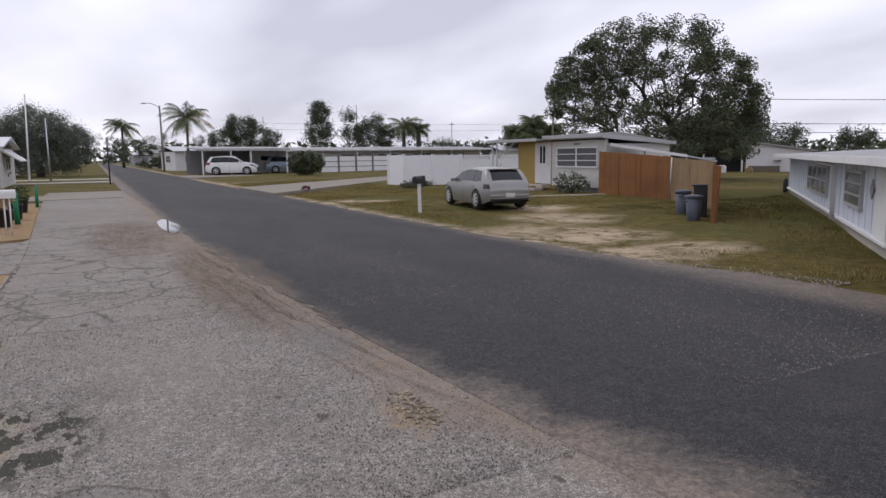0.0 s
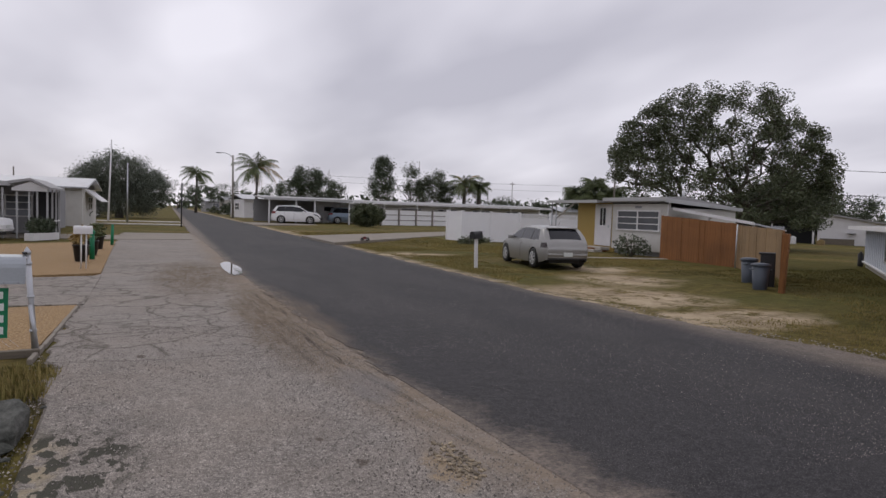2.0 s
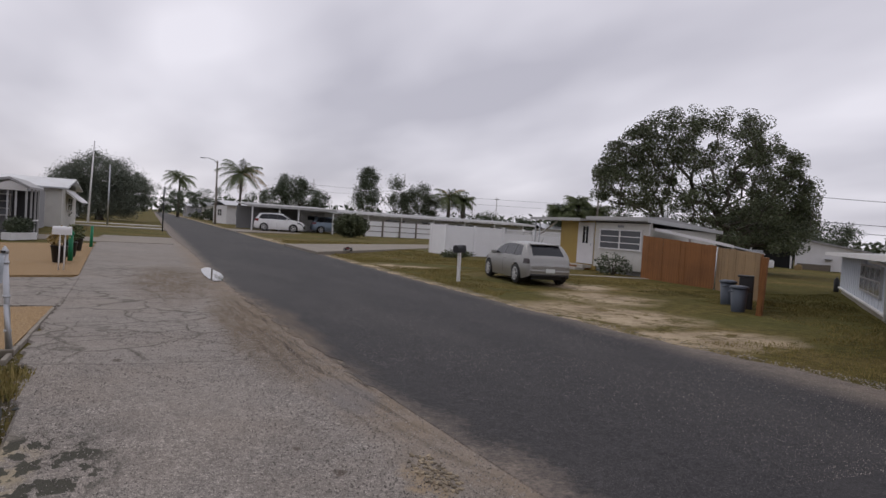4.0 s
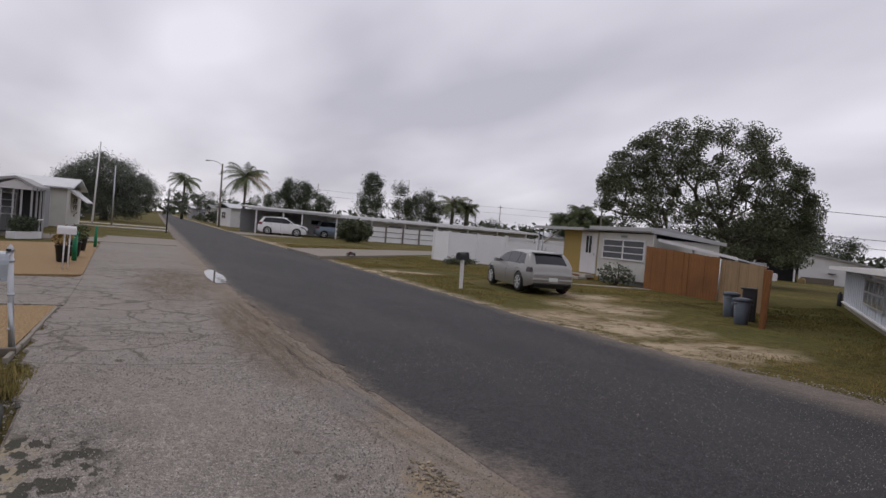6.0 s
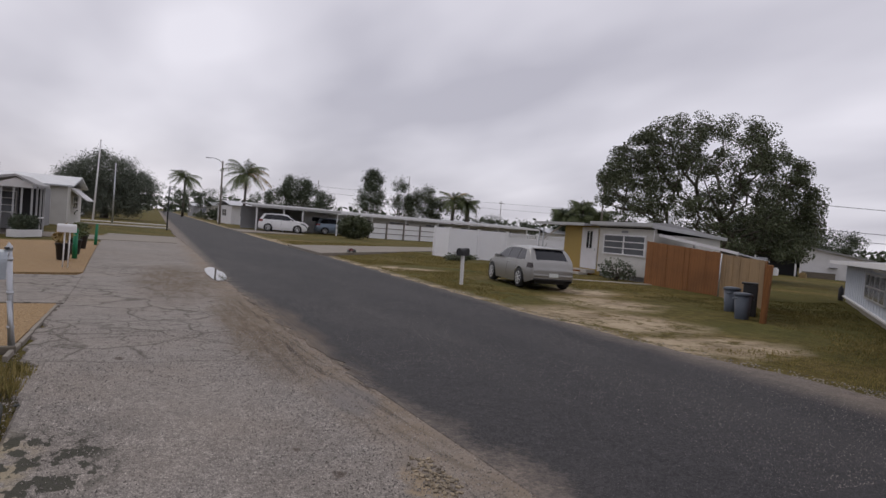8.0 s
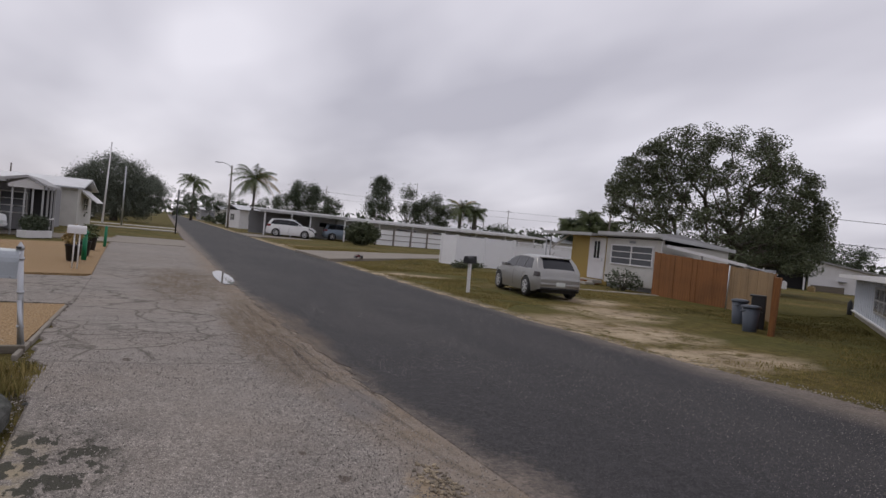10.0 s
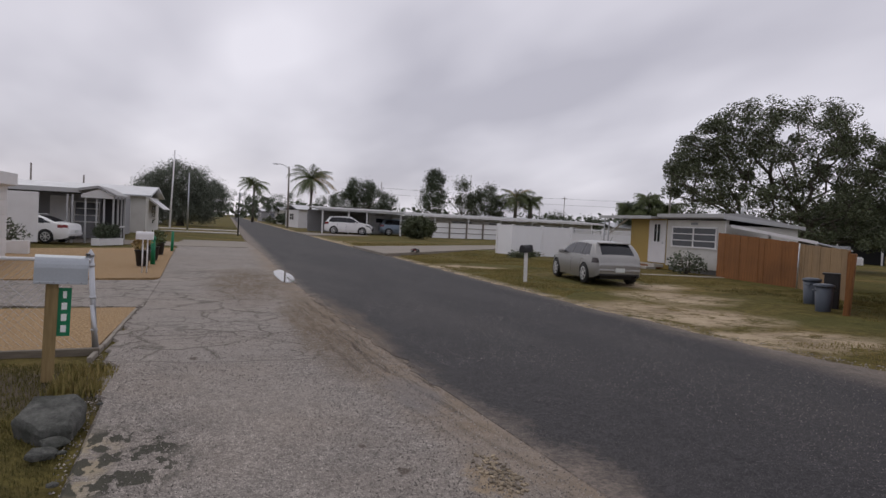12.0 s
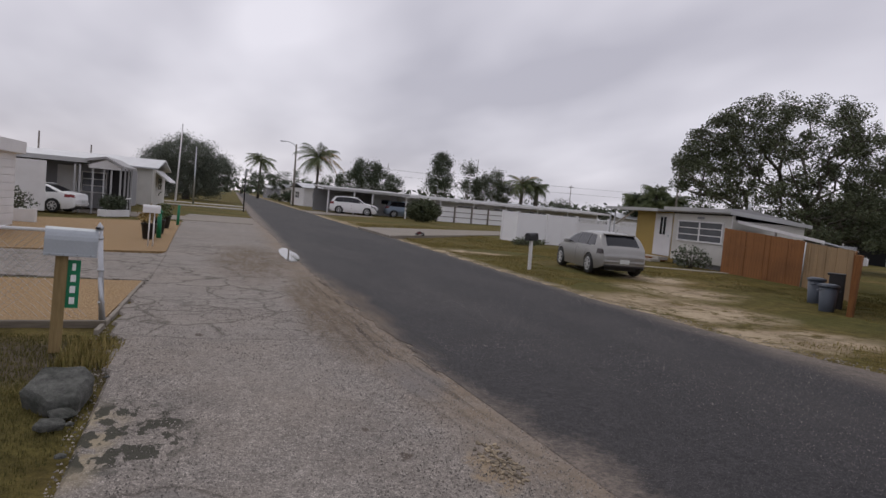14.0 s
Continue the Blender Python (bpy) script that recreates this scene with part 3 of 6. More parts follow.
def window(parent, c, w, h, axis, mat_frame="white", rows=4, cols=2, out=1):
    """A window in a wall: axis is the wall's normal ('x' or 'y'), out its side; frame, sill, panes and bars."""
    def sz(a, t, z):
        return (t, a, z) if axis == "x" else (a, t, z)

    def at(a, t, z):
        return (c[0] + out * t, c[1] + a, c[2] + z) if axis == "x" else (c[0] + a, c[1] + out * t, c[2] + z)
    win = part("window", b1(at(0, 0.005, 0), sz(w, 0.02, h)), "dark", parent, "window with horizontal awning panes")
    for s in (-1, 1):
        part("window_frame", b1(at(s * w / 2, 0.03, 0), sz(0.06, 0.07, h + 0.06), 0.008), mat_frame, win)
        part("window_frame", b1(at(0, 0.031, s * h / 2), sz(w + 0.1, 0.075, 0.06), 0.008), mat_frame, win)
    for i in range(1, cols):
        part("mullion", b1(at(-w / 2 + w * i / cols, 0.032, 0), sz(0.07, 0.06, h - 0.06), 0.006), mat_frame, win)
    for i in range(cols):
        for k in range(rows):
            bm = b1((0, 0, 0), sz(w / cols - 0.09, 0.012, h / rows - 0.05))
            tilt = Matrix.Rotation(radians(7 * out), 4, "Y" if axis == "x" else "X")
            bmesh.ops.transform(bm, matrix=Matrix.Translation(at(-w / 2 + w * (i + 0.5) / cols, 0.035, -h / 2 + h * (k + 0.5) / rows)) @ tilt, verts=bm.verts)
            part("pane", bm, "pane", win)
    for k in range(1, rows):
        part("rail", b1(at(0, 0.045, -h / 2 + h * k / rows), sz(w - 0.06, 0.035, 0.04), 0.004), mat_frame, win)
    return win


def yellow_house():
    """Single-wide home end-on to the road: white front, flat roof, yellow recessed porch, carport at its side."""
    X, Y0, Y1 = 18.8, 21.3, 24.95
    h = thing("house", "white flat-roofed single-wide home with a yellow porch wall", "house")
    L = 3.4
    part("wall", b1((X + 0.06, (Y0 + Y1) / 2, 1.37), (0.12, Y1 - Y0, 2.1)), "cream", h, "cream painted front wall")
    part("wall", b1((X + L / 2 + 0.12, Y0 + 0.06, 1.25), (L, 0.12, 1.86)), "cream", h)
    part("wall", b1((X + L / 2 + 0.12, Y1 - 0.06, 1.25), (L, 0.12, 1.86)), "cream", h)
    part("wall", b1((X + L + 0.18, (Y0 + Y1) / 2, 1.25), (0.12, Y1 - Y0, 1.86)), "cream", h)
    part("skirting", b1((X + L / 2 + 0.1, (Y0 + Y1) / 2, 0.17), (L - 0.1, Y1 - Y0 - 0.1, 0.31)), "shade", h, "grey block skirting")
    bm = prism(BM(), [(X - 0.35, 2.42), (X + L + 0.4, 2.16), (X + L + 0.4, 2.24), (X + 0.6, 2.66), (X - 0.35, 2.60)], "y", Y0 - 0.2, Y1 + 0.25)
    part("roof", bm, "roof", h, "low grey metal roof")
    part("fascia", b1((X - 0.37, (Y0 + Y1) / 2, 2.53), (0.03, Y1 - Y0 + 0.55, 0.16), 0.006), "fascia", h)
    part("fascia", prism(BM(), [(X - 0.36, 2.40), (X + L + 0.4, 2.13), (X + L + 0.4, 2.27), (X - 0.36, 2.58)], "y", Y0 - 0.23, Y0 - 0.2), "fascia", h)
    # the eave's shade on the wall, built as a near-black strip
    part("shadow_trim", b1((X - 0.02, (Y0 + Y1) / 2, 2.38), (0.04, Y1 - Y0, 0.07)), "dark", h, "dark strip painted as shade under the eave")
    part("panel_joint", b1((X - 0.004, Y0 + 0.02, 1.37), (0.012, 0.05, 2.1)), "white", h)
    window(h, (X, Y0 + 1.86, 1.62), 2.75, 0.84, "x", "white", 3, 2, -1)
    part("number_plaque", b1((X - 0.012, Y0 + 1.86, 2.2), (0.02, 0.42, 0.1), 0.004), "shade", h, "small plaque with dark bars")
    # porch: yellow wall set back, white door, steps, its own flat roof on posts
    PX = X + 0.14
    part("porch_wall", b1((PX + 0.05, Y1 + 1.5, 1.25), (0.1, 3.0, 2.35)), "yellow", h, "yellow painted porch wall")
    door = part("door", b1((PX - 0.03, Y1 + 0.85, 1.36), (0.05, 1.25, 1.95), 0.01), "white", h, "white door with narrow glass lights")
    for dy in (-0.22, 0.02):
        part("door_light", b1((PX - 0.06, Y1 + 0.95 + dy, 1.75), (0.02, 0.16, 0.8)), "glass", door)
    part("door_handle", b1((PX - 0.075, Y1 + 0.38, 1.3), (0.05, 0.04, 0.12), 0.008), "metal", door)
    part("porch_roof", b1((X + 0.6, Y1 + 2.42, 2.44), (2.6, 4.3, 0.09)), "roof", h)
    part("porch_fascia", b1((X - 0.72, Y1 + 2.42, 2.44), (0.03, 4.34, 0.14), 0.006), "fascia", h)
    for yy in (Y1 + 4.4, Y1 + 4.0):
        part("porch_post", t1([(X - 0.5, yy, 0.1), (X - 0.5, yy, 2.46)], 0.035), "metal", h)
    part("porch_brace", t1([(X - 0.3, Y1 + 4.35, 1.6), (PX, Y1 + 3.4, 2.35)], 0.05), "white", h)
    for k in range(2):
        part("step", b1((X - 0.75 + 0.4 * k, Y1 + 0.75, 0.16 + 0.12 * k), (0.5, 1.5, 0.14), 0.015), "concrete", h)
    part("porch_floor", b1((X - 0.35, Y1 + 2.6, 0.2), (0.9, 4.3, 0.2), 0.01), "orangefence", h, "low timber porch floor")
    # carport lean-to at the side
    bm = loft(BM(), [[(x, Y0 - 0.25, 2.12 - dz), (x, Y0 - 4.2, 1.62 - dz), (x, Y0 - 4.2, 1.67 - dz), (x, Y0 - 0.25, 2.18 - dz)] for x, dz in ((X + 0.1, 0.0), (X + 1.7, 0.22))], smooth=False)
    part("carport_roof", bm, "tin", h, "pale sheet-metal carport roof")
    part("carport_fascia", loft(BM(), [[(X + 0.08, Y0 - 0.2, 2.09), (X + 0.05, Y0 - 0.2, 2.09), (X + 0.05, Y0 - 0.2, 2.2), (X + 0.08, Y0 - 0.2, 2.2)], [(X + 0.08, Y0 - 4.25, 1.59), (X + 0.05, Y0 - 4.25, 1.59), (X + 0.05, Y0 - 4.25, 1.69), (X + 0.08, Y0 - 4.25, 1.69)]], smooth=False), "white", h)
    for yy, zz in ((Y0 - 1.9, 1.9), (Y0 - 4.0, 1.62)):
        part("carport_post", b1((X + 0.3, yy, zz / 2), (0.07, 0.07, zz)), "white", h)
    # grey back sheet, put in so the carport opening looks shaded
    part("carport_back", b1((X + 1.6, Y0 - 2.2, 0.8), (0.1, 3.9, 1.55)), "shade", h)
    part("vent_pipe", t1([(X + 2.2, Y0 + 1.6, 2.6), (X + 2.2, Y0 + 1.6, 3.0)], 0.06), "metal", h)


yellow_house()


def board_fence(name, label, a, b, h0, h1, mat, wd=0.14, base=0.06):
    """Upright boards side by side between two plan points, each its own piece, on two rails."""
    a, b = Vector((*a, 0)), Vector((*b, 0))
    d = b - a
    n = max(2, round(d.length / wd))
    f = thing(name, label, "fence", Matrix.Translation(a) @ Matrix.Rotation(math.atan2(d.y, d.x), 4, "Z"))
    for z in (0.4, min(h0, h1) - 0.25):
        part("rail", b1((d.length / 2, 0.05, z), (d.length, 0.05, 0.09)), mat, f)
    me = None
    for i in range(n):
        hh = h0 + (h1 - h0) * i / n + random.uniform(-0.012, 0.012)
        if me is None:
            me = b1((0, 0, 0.5), (d.length / n - 0.0015, 0.022, 1.0), 0.003)
            ob = part("board", me, mat, f)
            me = ob.data
        else:
            ob = new("board", me)
            ob.parent = f
        ob.location = ((i + 0.5) * d.length / n, random.uniform(-0.008, 0.008), base)
        ob.scale = (1, 1, hh - base)
        ob.rotation_euler = (0, random.uniform(-0.006, 0.006), 0)
    return f


board_fence("board_fence", "orange-stained timber board fence beside the house", (18.2, 21.0), (17.9, 16.9), 1.85, 1.62, "orangefence")
board_fence("board_fence", "raw cedar board fence panel", (17.85, 16.8), (15.75, 13.2), 1.58, 1.5, "rawfence")
board_fence("board_fence", "short weathered board fence end by the bins", (15.75, 13.2), (12.95, 10.9), 1.5, 1.42, "orangefence")
ob = single("fence_post", b1((0, 0, 0.7), (0.12, 0.12, 1.4), 0.012), "orangefence", "reddish timber fence end post", "post", pose(12.9, 10.8, 0.05, 3, -2, 20))
single("fence_pole", t1([(17.7, 16.7, 0.05), (17.72, 16.7, 1.6)], 0.025), "metal", "thin galvanised pole at the fence", "pole")


def wheelie_bin(x, y, rot, mat, h, label):
    b = thing("trash_bin", label, "trash bin", pose(x, y, 0.06, 0, 0, rot), "bins")
    part("body", lathe(BM(), [(0.145, 0.0), (0.155, 0.02), (0.2, h * 0.93), (0.19, h * 0.93), (0.135, 0.06)], 22), mat, b)
    part("rim", lathe(BM(), [(0.2, h * 0.9), (0.222, h * 0.9), (0.225, h * 0.95), (0.2, h * 0.96)], 22), mat, b)
    part("lid", lathe(BM(), [(0.216, h * 0.955), (0.212, h * 0.975), (0.12, h * 1.01), (0.01, h * 1.015)], 22), mat, b)
    for s in (-1, 1):
        part("handle", t1([(s * 0.19, -0.06, h * 0.8), (s * 0.25, -0.05, h * 0.77), (s * 0.25, 0.05, h * 0.77), (s * 0.19, 0.06, h * 0.8)], 0.014, 6), mat, b)


wheelie_bin(13.95, 12.7, 20, "bin", 0.70, "blue-grey plastic trash can beside the fence")
wheelie_bin(12.98, 11.47, -15, "bin", 0.66, "blue-grey plastic trash can with a closed lid")
ob = thing("trash_cart", "black open plastic crate leaning on the fence", "trash bin", pose(13.75, 11.95, 0.06, 0, 0, 40), "bins")
part("body", b1((0, 0, 0.42), (0.34, 0.34, 0.84), 0.03), "black", ob)
part("lid", b1((0, 0.02, 0.86), (0.38, 0.38, 0.05), 0.015), "black", ob)


def vinyl_fence():
    f = thing("vinyl_fence", "tall white vinyl privacy fence with lattice top", "fence")
    Z = 0.1

    def run(a, b, n, h, lattice, first=0):
        a, b = Vector(a), Vector(b)
        for i in range(first, n + 1):
            p = a.lerp(b, i / n)
            post = part("post", b1((p.x, p.y, Z + (h + 0.03) / 2), (0.13, 0.13, h + 0.03), 0.01), "vinyl", f)
            part("cap", b1((p.x, p.y, Z + h + 0.05), (0.16, 0.16, 0.04), 0.012), "vinyl", post)
        for i in range(n):
            p, q = a.lerp(b, i / n), a.lerp(b, (i + 1) / n)
            mid, ln = (p + q) / 2, (q - p).length
            m = Matrix.Translation((mid.x, mid.y, Z)) @ Matrix.Rotation(math.atan2(q.y - p.y, q.x - p.x), 4, "Z")
            top = h - 0.32 if lattice else h - 0.05
            k = max(1, round(ln / 0.9))
            for j in range(k):
                part("panel", b1((-ln / 2 + ln * (j + 0.5) / k, 0, 0.05 + top / 2), (ln / k - 0.002, 0.04, top), 0.003, m), "vinyl", f)
            part("rail", b1((0, 0, top + 0.03), (ln, 0.06, 0.07), 0.006, m), "vinyl", f)
            part("rail", b1((0, 0, 0.08), (ln, 0.061, 0.1), 0.006, m), "vinyl", f)
            if lattice:
                part("rail", b1((0, 0, h - 0.03), (ln, 0.06, 0.06), 0.006, m), "vinyl", f)
                bm = BM()
                s = -ln / 2 + 0.05
                while s < ln / 2 - 0.22:
                    for u in (1, -1):
                        box(bm, (0, 0, 0), (0.03, 0.012, 0.33), 0, m @ Matrix.Translation((s + 0.1, 0.008 * u, h - 0.17)) @ Matrix.Rotation(radians(40 * u), 4, "Y"))
                    s += 0.11
                part("lattice", bm, "vinyl", f)
    run((15.3, 34.0), (15.1, 35.7), 1, 1.70, False)
    run((15.3, 34.0), (18.4, 32.9), 2, 1.68, False, 1)
    run((18.4, 32.9), (24.0, 32.2), 3, 1.68, True, 1)


vinyl_fence()


def long_house():
    h = thing("house", "long low white home with a carport at its end", "house")
    Y = 76.0
    part("wall", b1((32.0, Y + 1.5, 1.35), (27.0, 3.0, 2.3)), "cream", h)
    bm = BM()
    prism(bm, [(Y - 2.2, 2.55), (Y + 4.5, 2.9), (Y + 4.5, 3.02), (Y - 2.2, 2.7)], "x", 17.5, 46)
    part("roof", bm, "roof", h, "long pale metal roof")
    part("fascia", b1((31.7, Y - 2.22, 2.62), (28.5, 0.04, 0.22)), "white", h)
    bm = BM()
    prism(bm, [(Y - 5.5, 2.62), (Y + 4.0, 3.0), (Y + 4.0, 3.1), (Y - 5.5, 2.74)], "x", 9.0, 18.5)
    part("carport_roof", bm, "roof", h)
    part("fascia", b1((13.75, Y - 5.52, 2.66), (9.5, 0.04, 0.24)), "fascia", h)
    for x in (9.6, 12.4, 14.4, 18.2):
        part("carport_post", b1((x, Y - 5.2, 1.3), (0.14, 0.14, 2.65)), "white", h)
    # wall under the carport roof, its grey stands for shade
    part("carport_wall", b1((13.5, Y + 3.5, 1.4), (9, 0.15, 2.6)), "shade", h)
    part("shed_front", b1((17.2, Y + 0.6, 1.35), (2.8, 0.2, 2.5)), "white", h, "white shed front with a small window")
    part("shed_window", b1((17.2, Y + 0.47, 1.75), (1.1, 0.08, 0.5)), "glass", h)
    for k in range(5):
        window(h, (22.5 + 4.8 * k, Y, 1.75), 2.6, 0.75, "y", "white", 2, 3, -1)
    for k in range(7):
        part("porch_post", b1((19 + 4.2 * k, Y - 2.0, 1.3), (0.1, 0.1, 2.5)), "white", h)


long_house()


def rail_fence():
    f = thing("rail_fence", "white plank fence with brown rails before the long home", "fence")
    a, b = Vector((21.0, 68.2)), Vector((35.0, 73.5))
    d = b - a
    m0 = Matrix.Translation((a.x, a.y, 0.1)) @ Matrix.Rotation(math.atan2(d.y, d.x), 4, "Z")
    L = d.length
    for k in range(7):
        part("post", b1((L * k / 6, -0.1, 0.95), (0.16, 0.12, 1.9), 0.01, m0), "pole", f)
    for z in (0.28, 0.85, 1.42):
        for k in range(3):
            part("plank", b1((L * (k + 0.5) / 3, 0, z + 0.06), (L / 3 - 0.03, 0.05, 0.52), 0.005, m0), "vinyl", f)
        part("rail", b1((L / 2, -0.05, z + 0.36), (L, 0.05, 0.07), 0.004, m0), "pole", f)


rail_fence()


def side_house():
    """The pale blue home on the near side lot: its long wall runs away from the road."""
    A, B = Vector((24.6, 17.0)), Vector((10.4, 5.5))
    d = B - A
    L = d.length
    h = thing("house", "pale blue home with white trim beside the lawn", "house", Matrix.Translation((A.x, A.y, 0.08)) @ Matrix.Rotation(math.atan2(d.y, d.x), 4, "Z"))
    W = 5.5
    part("wall", b1((L / 2, W / 2, 0.88), (L, W, 1.3)), "bluewhite", h, "pale blue vertical siding")
    part("skirting", b1((L / 2, W / 2, 0.11), (L - 0.1, W - 0.08, 0.24)), "concrete", h, "pale stone skirting")
    part("ledge", b1((L / 2, -0.03, 0.24), (L + 0.05, 0.1, 0.05), 0.006), "white", h)
    bm = prism(BM(), [(-0.55, 1.49), (W / 2, 1.62), (W + 0.5, 1.49), (W + 0.5, 1.57), (W / 2, 1.72), (-0.55, 1.58)], "x", -0.4, L + 3)
    part("roof", bm, "roof", h, "low pale metal roof")
    part("fascia", b1((L / 2 + 1.3, -0.56, 1.53), (L + 3.4, 0.03, 0.12), 0.006), "white", h)
    part("downpipe", t1([(13.1, -0.5, 1.47), (13.1, -0.14, 1.35), (13.1, -0.12, 0.2)], 0.05), "white", h)
    k = 0.0
    while k < L:
        part("siding_joint", b1((k, -0.004, 0.88), (0.025, 0.012, 1.28)), "bluewhite", h)
        k += 0.6
    window(h, (9.2, 0.0, 0.93), 4.2, 0.7, "y", "fascia", 2, 4, -1)
    window(h, (15.0, 0.0, 0.95), 1.75, 0.66, "y", "fascia", 3, 1, -1)
    part("door", b1((17.7, -0.03, 0.86), (0.9, 0.05, 1.2), 0.01), "white", h)
    bm = b1((0, 0, 0), (0.24, 0.02, 0.24), 0.004, Matrix.Translation((16.75, -0.02, 1.02)) @ Matrix.Rotation(radians(45), 4, "Y"))
    part("diamond_plaque", bm, "shade", h)
    part("gas_bottle", lathe(BM(), [(0.09, 0.0), (0.1, 0.1), (0.1, 0.5), (0.04, 0.58), (0.04, 0.62)], 12, (-0.35, -0.1, 0.0)), "black", h)


side_house()


def back_house():
    h = thing("house", "white gabled home with an open dark carport behind the lawn", "house", pose(49.0, 38.2, 0.0, 0, 0, -54))
    bm = prism(BM(), [(-5.5, 1.75), (0, 2.65), (5.5, 1.75), (5.5, 1.88), (0, 2.78), (-5.5, 1.88)], "y", -0.3, 11)
    part("roof", bm, "roof", h)
    bm = prism(BM(), [(0.2, 0.1), (5.1, 0.1), (5.1, 1.8), (0.2, 2.6)], "y", 0, 10)
    part("wall", bm, "white", h, "white gable wall")
    for x in (-5.2, -3.2, -0.1):
        part("carport_post", b1((x, 0.1, 0.95), (0.14, 0.14, 1.9)), "white", h)
    # near-black sheet set close behind the posts to paint the carport's dark inside
    part("carport_back", b1((-2.6, 2.2, 0.95), (5.2, 0.2, 1.9)), "dark", h)
    part("lattice_panel", b1((1.6, -0.4, 0.35), (2.4, 0.1, 0.5), 0.01), "oldwood", h)
    part("satellite_dish", lathe(BM(), [(0.02, 0.0), (0.25, 0.06), (0.34, 0.14), (0.32, 0.14), (0.02, 0.03)], 14, (2.6, -0.3, 0.95)), "shade", h)


back_house()


def clutter(name, mat, x, y, s, label):
    bm = BM()
    box(bm, (0, 0, s[2] / 2), s, 0.03)
    box(bm, (0, 0, s[2] + 0.04), (s[0] * 0.8, s[1] * 0.7, 0.08), 0.02)
    single(name, bm, mat, label, "yard clutter", pose(x, y, 0.05, 0, 0, 30))


clutter("storage_box", "white", 45.5, 37.5, (0.8, 0.6, 0.6), "white storage box in the dark carport")
clutter("storage_box", "shade", 43.9, 38.7, (1.2, 0.8, 1.0), "grey covered cart in the carport")
clutter("storage_box", "post", 46.8, 35.9, (0.7, 0.5, 0.4), "brown crate by the carport")


def carport_house():
    """Left side: flat-roofed home with a carport, posts and a gable porch."""
    h = thing("house", "grey-white home with open carport and gabled porch", "house")
    bm = prism(BM(), [(33.0, 2.28), (48, 2.45), (48, 2.55), (33.0, 2.46)], "x", -16, -6.2)
    part("carport_roof", bm, "roof", h, "flat weathered carport roof")
    part("fascia", b1((-11.2, 32.97, 2.37), (9.8, 0.05, 0.2)), "fascia", h)
    bm = prism(BM(), [(-6.3, 2.34), (-5.5, 2.52), (-4.75, 2.16), (-4.75, 2.25), (-5.5, 2.62), (-6.3, 2.47)], "y", 32.6, 36.6)
    part("porch_roof", bm, "roof", h, "gabled porch roof")
    part("gable", prism(BM(), [(-6.2, 2.2), (-4.9, 2.2), (-5.5, 2.48)], "y", 32.75, 32.82), "white", h)
    part("beam", b1((-5.55, 32.85, 2.14), (1.3, 0.12, 0.14)), "white", h)
    for x, y in ((-6.75, 32.9), (-6.55, 32.9), (-6.05, 33.0), (-5.6, 33.0), (-5.3, 33.0), (-4.92, 33.0), (-4.92, 34.3), (-4.92, 35.4), (-4.92, 36.4), (-8.9, 33.2)):
        part("porch_post", b1((x, y, 1.1), (0.07, 0.07, 2.15)), "fascia", h)
    # solid near-black board stands for the porch's unlit depth
    part("porch_screen", b1((-5.5, 36.6, 1.1), (1.0, 0.06, 2.0)), "dark", h, "dark screened porch opening")
    part("porch_rail", b1((-4.92, 34.7, 0.75), (0.05, 3.4, 0.06)), "white", h)
    # shade below the porch and carport roofs is put into these walls' grey
    part("wall", b1((-7.6, 41.5, 1.2), (3.4, 9.0, 2.2)), "shade", h, "porch wall coloured grey for shade")
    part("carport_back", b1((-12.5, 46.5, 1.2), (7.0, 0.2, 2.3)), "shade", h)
    window(h, (-6.7, 36.95, 1.4), 1.1, 1.0, "y", "white", 3, 1, -1)
    window(h, (-5.88, 40.0, 1.4), 1.6, 1.0, "x", "white", 3, 2, 1)
    part("door", b1((-7.9, 36.97, 1.15), (0.9, 0.06, 2.0), 0.01), "white", h)
    single("screen_panel", b1((-8.3, 29.9, 1.15), (2.3, 0.06, 2.0), 0.01), "white", "plain white screen panel beside the carport", "panel")
    p = thing("planter", "white low planter with a clipped dark hedge", "planter")
    m0 = Matrix.Translation((-4.88, 31.5, 0.0)) @ Matrix.Rotation(radians(-24), 4, "Z")
    part("trough", b1((0, 0, 0.19), (0.4, 1.7, 0.3), 0.02, m0), "white", p)


carport_house()


def near_left_house():
    h = thing("house", "white home corner with a deep roof edge", "house")
    bm = prism(BM(), [(-12, 3.3), (-5.95, 2.52), (-5.95, 2.18), (-6.2, 2.14), (-12, 2.9)], "y", 13.5, 22.6)
    part("roof", bm, "white", h, "white metal roof edge")
    part("wall", b1((-9.2, 18.2, 1.1), (6.0, 8.6, 2.2)), "white", h, "white lapped siding")
    for k in range(9):
        part("lap", b1((-6.19, 18.2, 0.3 + 0.22 * k), (0.03, 8.58, 0.2), 0.008), "white", h)


near_left_house()
bm = BM()
prism(bm, [(-9.5, 0.0), (-6.0, 0.0), (-6.0, 0.48), (-9.5, 0.36)], "y", 24.0, 24.25)
single("planter_wall", bm, "white", "white painted low planter wall", "wall")


